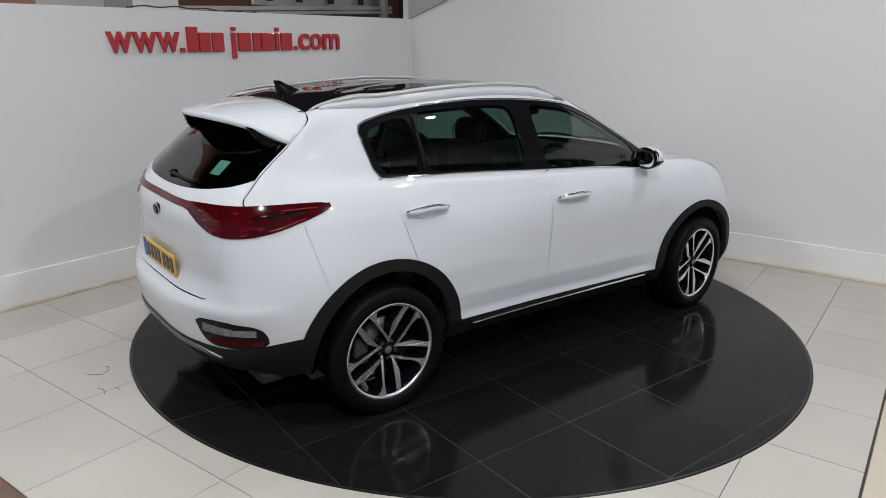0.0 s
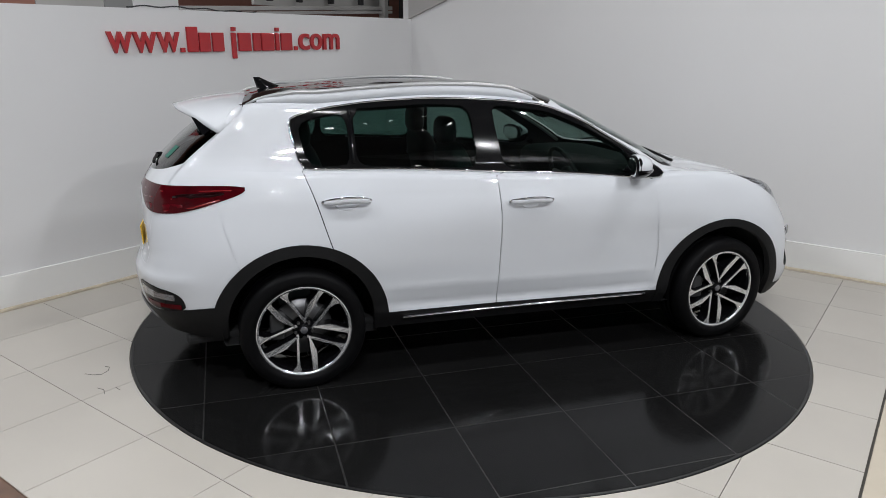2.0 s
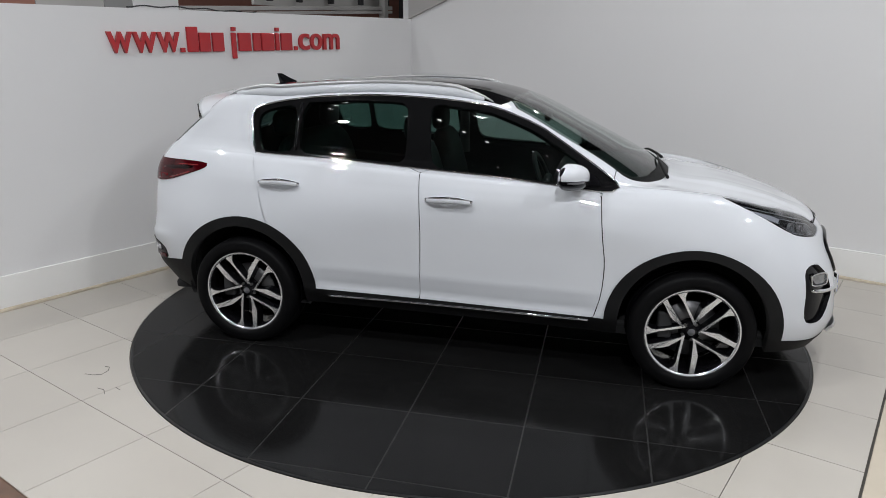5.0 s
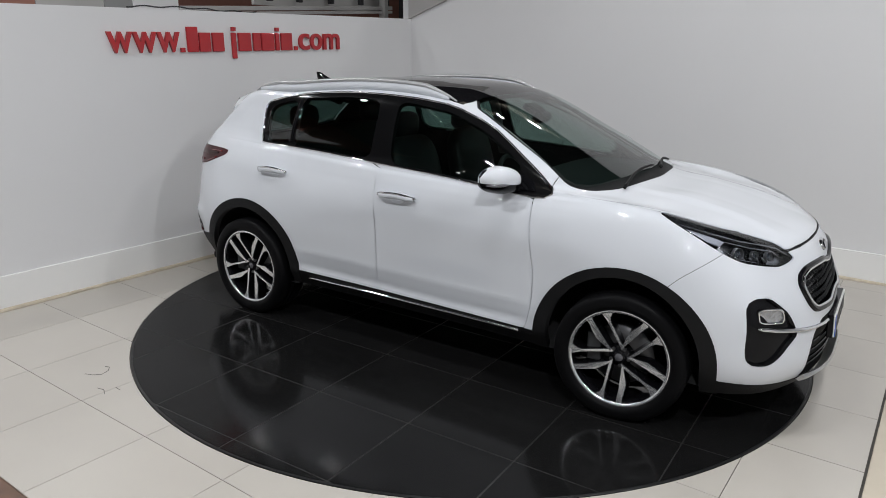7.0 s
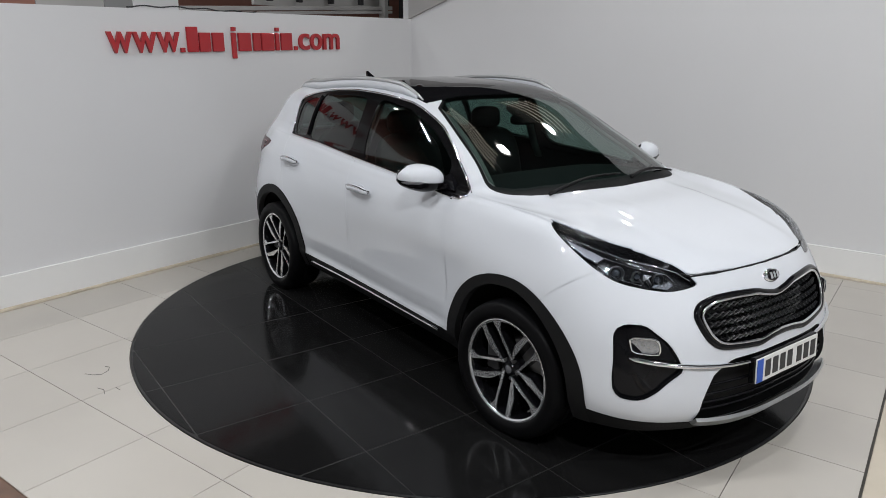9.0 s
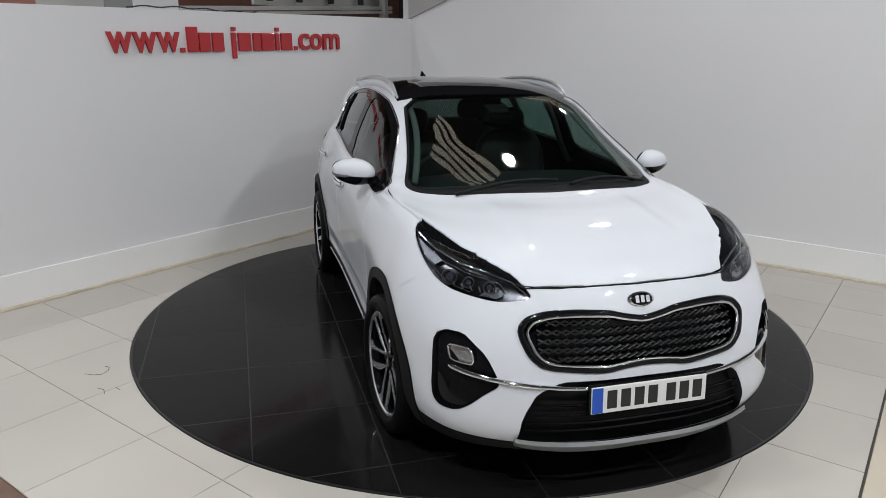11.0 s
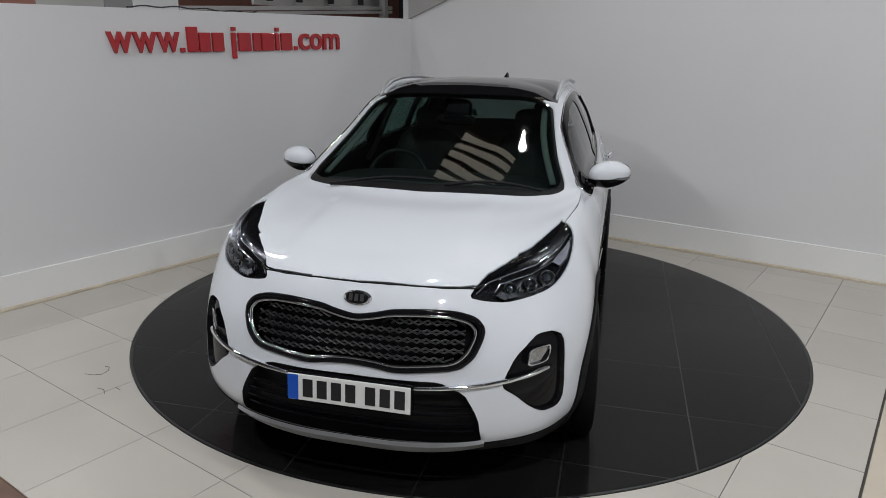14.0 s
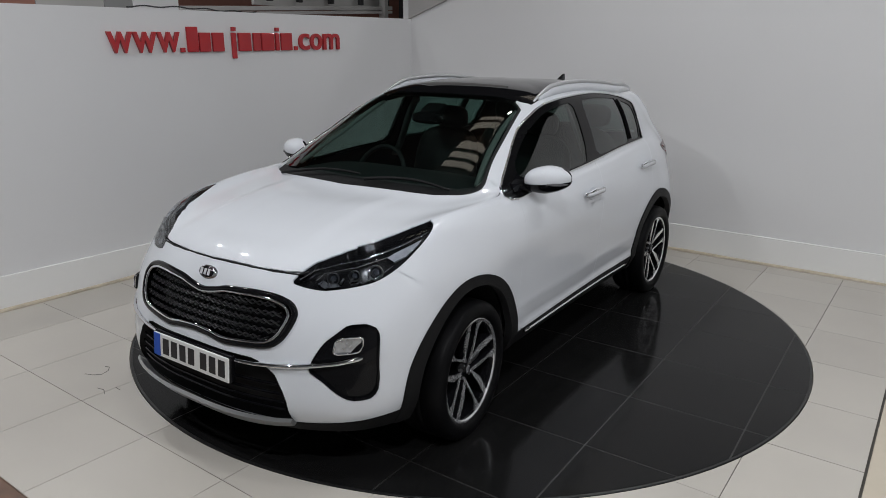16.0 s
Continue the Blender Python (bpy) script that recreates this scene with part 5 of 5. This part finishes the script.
for b in (.082, .570):
    bm = box(bmesh.new(), (.024, .040, .034), pose(WEST + .014, b + .02, baseline(b) + .186), .003)
    bay_part("letter_block", bm, RED_LETTER, sign, "plain red block")

# ---- ceiling lamps and roof light ----
bm = lathe(bmesh.new(), [(.03, .30), (.05, .30), (.06, .12), (.15, .02), (.17, -.03), (.165, -.035), (.145, .02), (.05, .10)], 28, 2)
first = tagged(empty("ceiling_lamp"), "round white high-bay lamp hanging under the ceiling", "lamp", "lamps under the ceiling")
part("shade", bm, GREY_PAINT, first, "", True)
bm = lathe(bmesh.new(), [(0, .012), (.125, .012), (.125, .004), (0, .004)], 28, 2)
part("glowing_disc", bm, SPOT_GLOW, first, "bright lamp face")
bm = tube(bmesh.new(), [(0, 0, .3), (0, 0, .52)], .008, False, 6)
part("stem", bm, DARK_STEEL, first)
for i, (x, y, power) in enumerate(LAMPS):
    m = pose(x, y, LAMP_Z + .03)
    if i == 0:
        first.matrix_basis = m
    else:
        copy_thing(first, m)

roof_light = tagged(empty("roof_light", pose(-.05, .78, 4.95, 0, 0, TURN)), "ribbed cream translucent roof light between dark beams", "skylight")
bm = box(bmesh.new(), (1.30, 1.05, .03), pose(0, 0, 0), .004)
part("sheet", bm, SKY_GLOW, roof_light, "glowing translucent sheet")
for k in range(6):
    bm = box(bmesh.new(), (1.35, .055, .07), pose(0, -.525 + k * .21, -.05), .006)
    part("rib", bm, BEAM, roof_light, "dark rib")
tagged(roof_light, group="roof lights")
copy_thing(roof_light, pose(2.0, 4.1, 4.95, 0, 0, TURN))

# small spotlights on a bar
spot_bar = tagged(empty("spotlight_bar", pose(.7, -3.1, 4.70, 0, 0, 30)), "dark bar with small round spotlights under the ceiling", "spotlights", "spotlight bars")
part("bar", box(bmesh.new(), (1.7, .05, .04), pose(0, 0, .06), .005), DARK_STEEL, spot_bar)
for x in (-.75, -.25, .25, .75):
    part("spot_body", lathe(bmesh.new(), [(.02, .06), (.05, .05), (.055, -.02), (.05, -.03), (.045, -.01), (.0, -.01)], 20, 2, (x, 0, 0)), DARK_STEEL, spot_bar)
    part("spot_glow", lathe(bmesh.new(), [(0, -.014), (.042, -.014), (.042, -.010), (0, -.010)], 20, 2, (x, 0, 0)), GLINT, spot_bar, "bright spotlight face")
for x, y, turn in ((-1.5, -3.6, -33), (2.3, -3.0, 56), (-2.6, -1.2, 56)):
    copy_thing(spot_bar, pose(x, y, 4.70, 0, 0, turn))

# ---- the bay's open sides ----
bm = box(bmesh.new(), (.16, 5.6, .028), pose(EAST + .088, -.17, .002), .006)
tagged(bay_part("threshold", bm, MARBLE), "cream marble strip along the bay's edge", "threshold")
bm = box(bmesh.new(), (.05, 5.6, .10), pose(EAST + .20, -.17, .038), .006)
tagged(bay_part("low_kerb", bm, SKIRT_PAINT), "low white kerb beside the marble strip", "kerb")
bm = box(bmesh.new(), (3.2, .30, .07), pose(-1.0, SOUTH - .18, .023), .012)
tagged(bay_part("wooden_step", bm, WOOD), "dark brown wooden board at the bay's front", "step")


# ---- tiles, each one its own piece ----
def clipped(outline, radius, keep_inside):
    """A tile's outline, cut by the turntable's circle."""
    ring = []
    for i in range(4):
        a, b = Vector(outline[i]), Vector(outline[(i + 1) % 4])
        ring += [a.lerp(b, k / 60) for k in range(60)]
    keep = [(p.length < radius) == keep_inside for p in ring]
    if all(keep):
        return [Vector(p) for p in outline]
    if sum(keep) < 4:
        return None
    n = len(ring)
    start = next(i for i in range(n) if keep[i] and not keep[i - 1])
    out, i = [], 0
    while i < n:
        k = (start + i) % n
        if keep[k]:
            corner = k % 60 == 0
            edge = not keep[(k + 1) % n] or not keep[k - 1]
            if corner or edge:
                out.append(ring[k].normalized() * radius if edge and not corner else ring[k])
            i += 1
        else:
            j = i
            while j < n and not keep[(start + j) % n]:
                j += 1
            a, b = ring[(start + i - 1) % n], ring[(start + j) % n]
            a0, a1 = math.atan2(a.y, a.x), math.atan2(b.y, b.x)
            d = (a1 - a0 + math.pi) % math.tau - math.pi
            steps = max(2, int(abs(d) / radians(1.5)))
            out += [Vector((math.cos(a0 + d * q / steps), math.sin(a0 + d * q / steps))) * radius for q in range(1, steps)]
            i = j
    return out


def tile(outline, z0, z1, mat, parent):
    bm = bmesh.new()
    prism(bm, [(p.x, p.y) for p in outline], z0, z1)
    return part("tile", bm, mat, parent)


JOINT = 0.0018
DISC_JOINT = 0.0036
for i in range(-5, 6):
    for j in range(-2, 9):
        a0, b0 = -0.265 + .59 * i, -2.37 + .59 * j
        x0, x1 = max(WEST + .001, a0 + JOINT), min(EAST - .004, a0 + .59 - JOINT)
        y0, y1 = max(SOUTH, b0 + JOINT), min(NORTH - .001, b0 + .59 - JOINT)
        if x1 - x0 < .02 or y1 - y0 < .02:
            continue
        shape = clipped([(x0, y0), (x1, y0), (x1, y1), (x0, y1)], TABLE + .005, False)
        if shape:
            tile(shape, -.011, 0, FLOOR_TILE, ground)
for i in range(0, 7):
    for j in range(-4, 9):
        x0, y0 = EAST + .24 + .59 * i, -2.37 + .59 * j
        tile([Vector(p) for p in ((x0 + JOINT, y0 + JOINT), (x0 + .59 - JOINT, y0 + JOINT), (x0 + .59 - JOINT, min(NORTH, y0 + .59 - JOINT)), (x0 + JOINT, min(NORTH, y0 + .59 - JOINT)))], -.011, 0, FLOOR_TILE, ground)
for pts in (((-1.152, -2.196), (-1.101, -2.174), (-1.070, -2.141), (-1.088, -2.091), (-1.126, -2.063), (-1.154, -2.075)), ((-.929, -2.244), (-.881, -2.233), (-.829, -2.258)), ((-.855, -2.179), (-.813, -2.181))):
    bm = bmesh.new()
    tube(bm, resample([Vector((x, y, .0005)) for x, y in pts], .01), .0018, False, 4)
    part("scuff", bm, GROUT, ground, "dark scuff mark")

table = tagged(empty("turntable"), "round black polished tiled turntable set flush in the floor", "turntable")
bm = lathe(bmesh.new(), [(0, .0036), (TABLE - .0135, .0036), (TABLE - .0135, -.011), (0, -.011)], 160, 2)
part("bed", bm, JOINT_GREY, table, "grey joints between the tiles")
bm = lathe(bmesh.new(), [(TABLE - .012, .0035), (TABLE - .002, .0035), (TABLE, .001), (TABLE, -.011), (TABLE - .012, -.011)], 160, 2, closed=True)
part("rim", bm, BLACK_GROUT, table, "thin dark rim")
for i in range(-4, 4):
    for j in range(-4, 5):
        x0, y0 = .597 * i, -.35 + .595 * j
        shape = clipped([(x0 + DISC_JOINT, y0 + DISC_JOINT), (x0 + .597 - DISC_JOINT, y0 + DISC_JOINT), (x0 + .597 - DISC_JOINT, y0 + .595 - DISC_JOINT), (x0 + DISC_JOINT, y0 + .595 - DISC_JOINT)], TABLE - .013, True)
        if shape:
            tile(shape, .0034, .0042, DISC_TILE, table)


def motions():
    """The turntable goes round steadily and carries the car."""
    def at(t):
        return pose(0, 0, 0, 0, 0, 39.94 - 10.1328 * t)
    steps = [k * 0.5 for k in range(33)]
    walk(table, [(t, at(t)) for t in steps])
    walk(car, [(t, at(t) @ pose(0.084, 0.012, 0.004)) for t in steps])


motions()
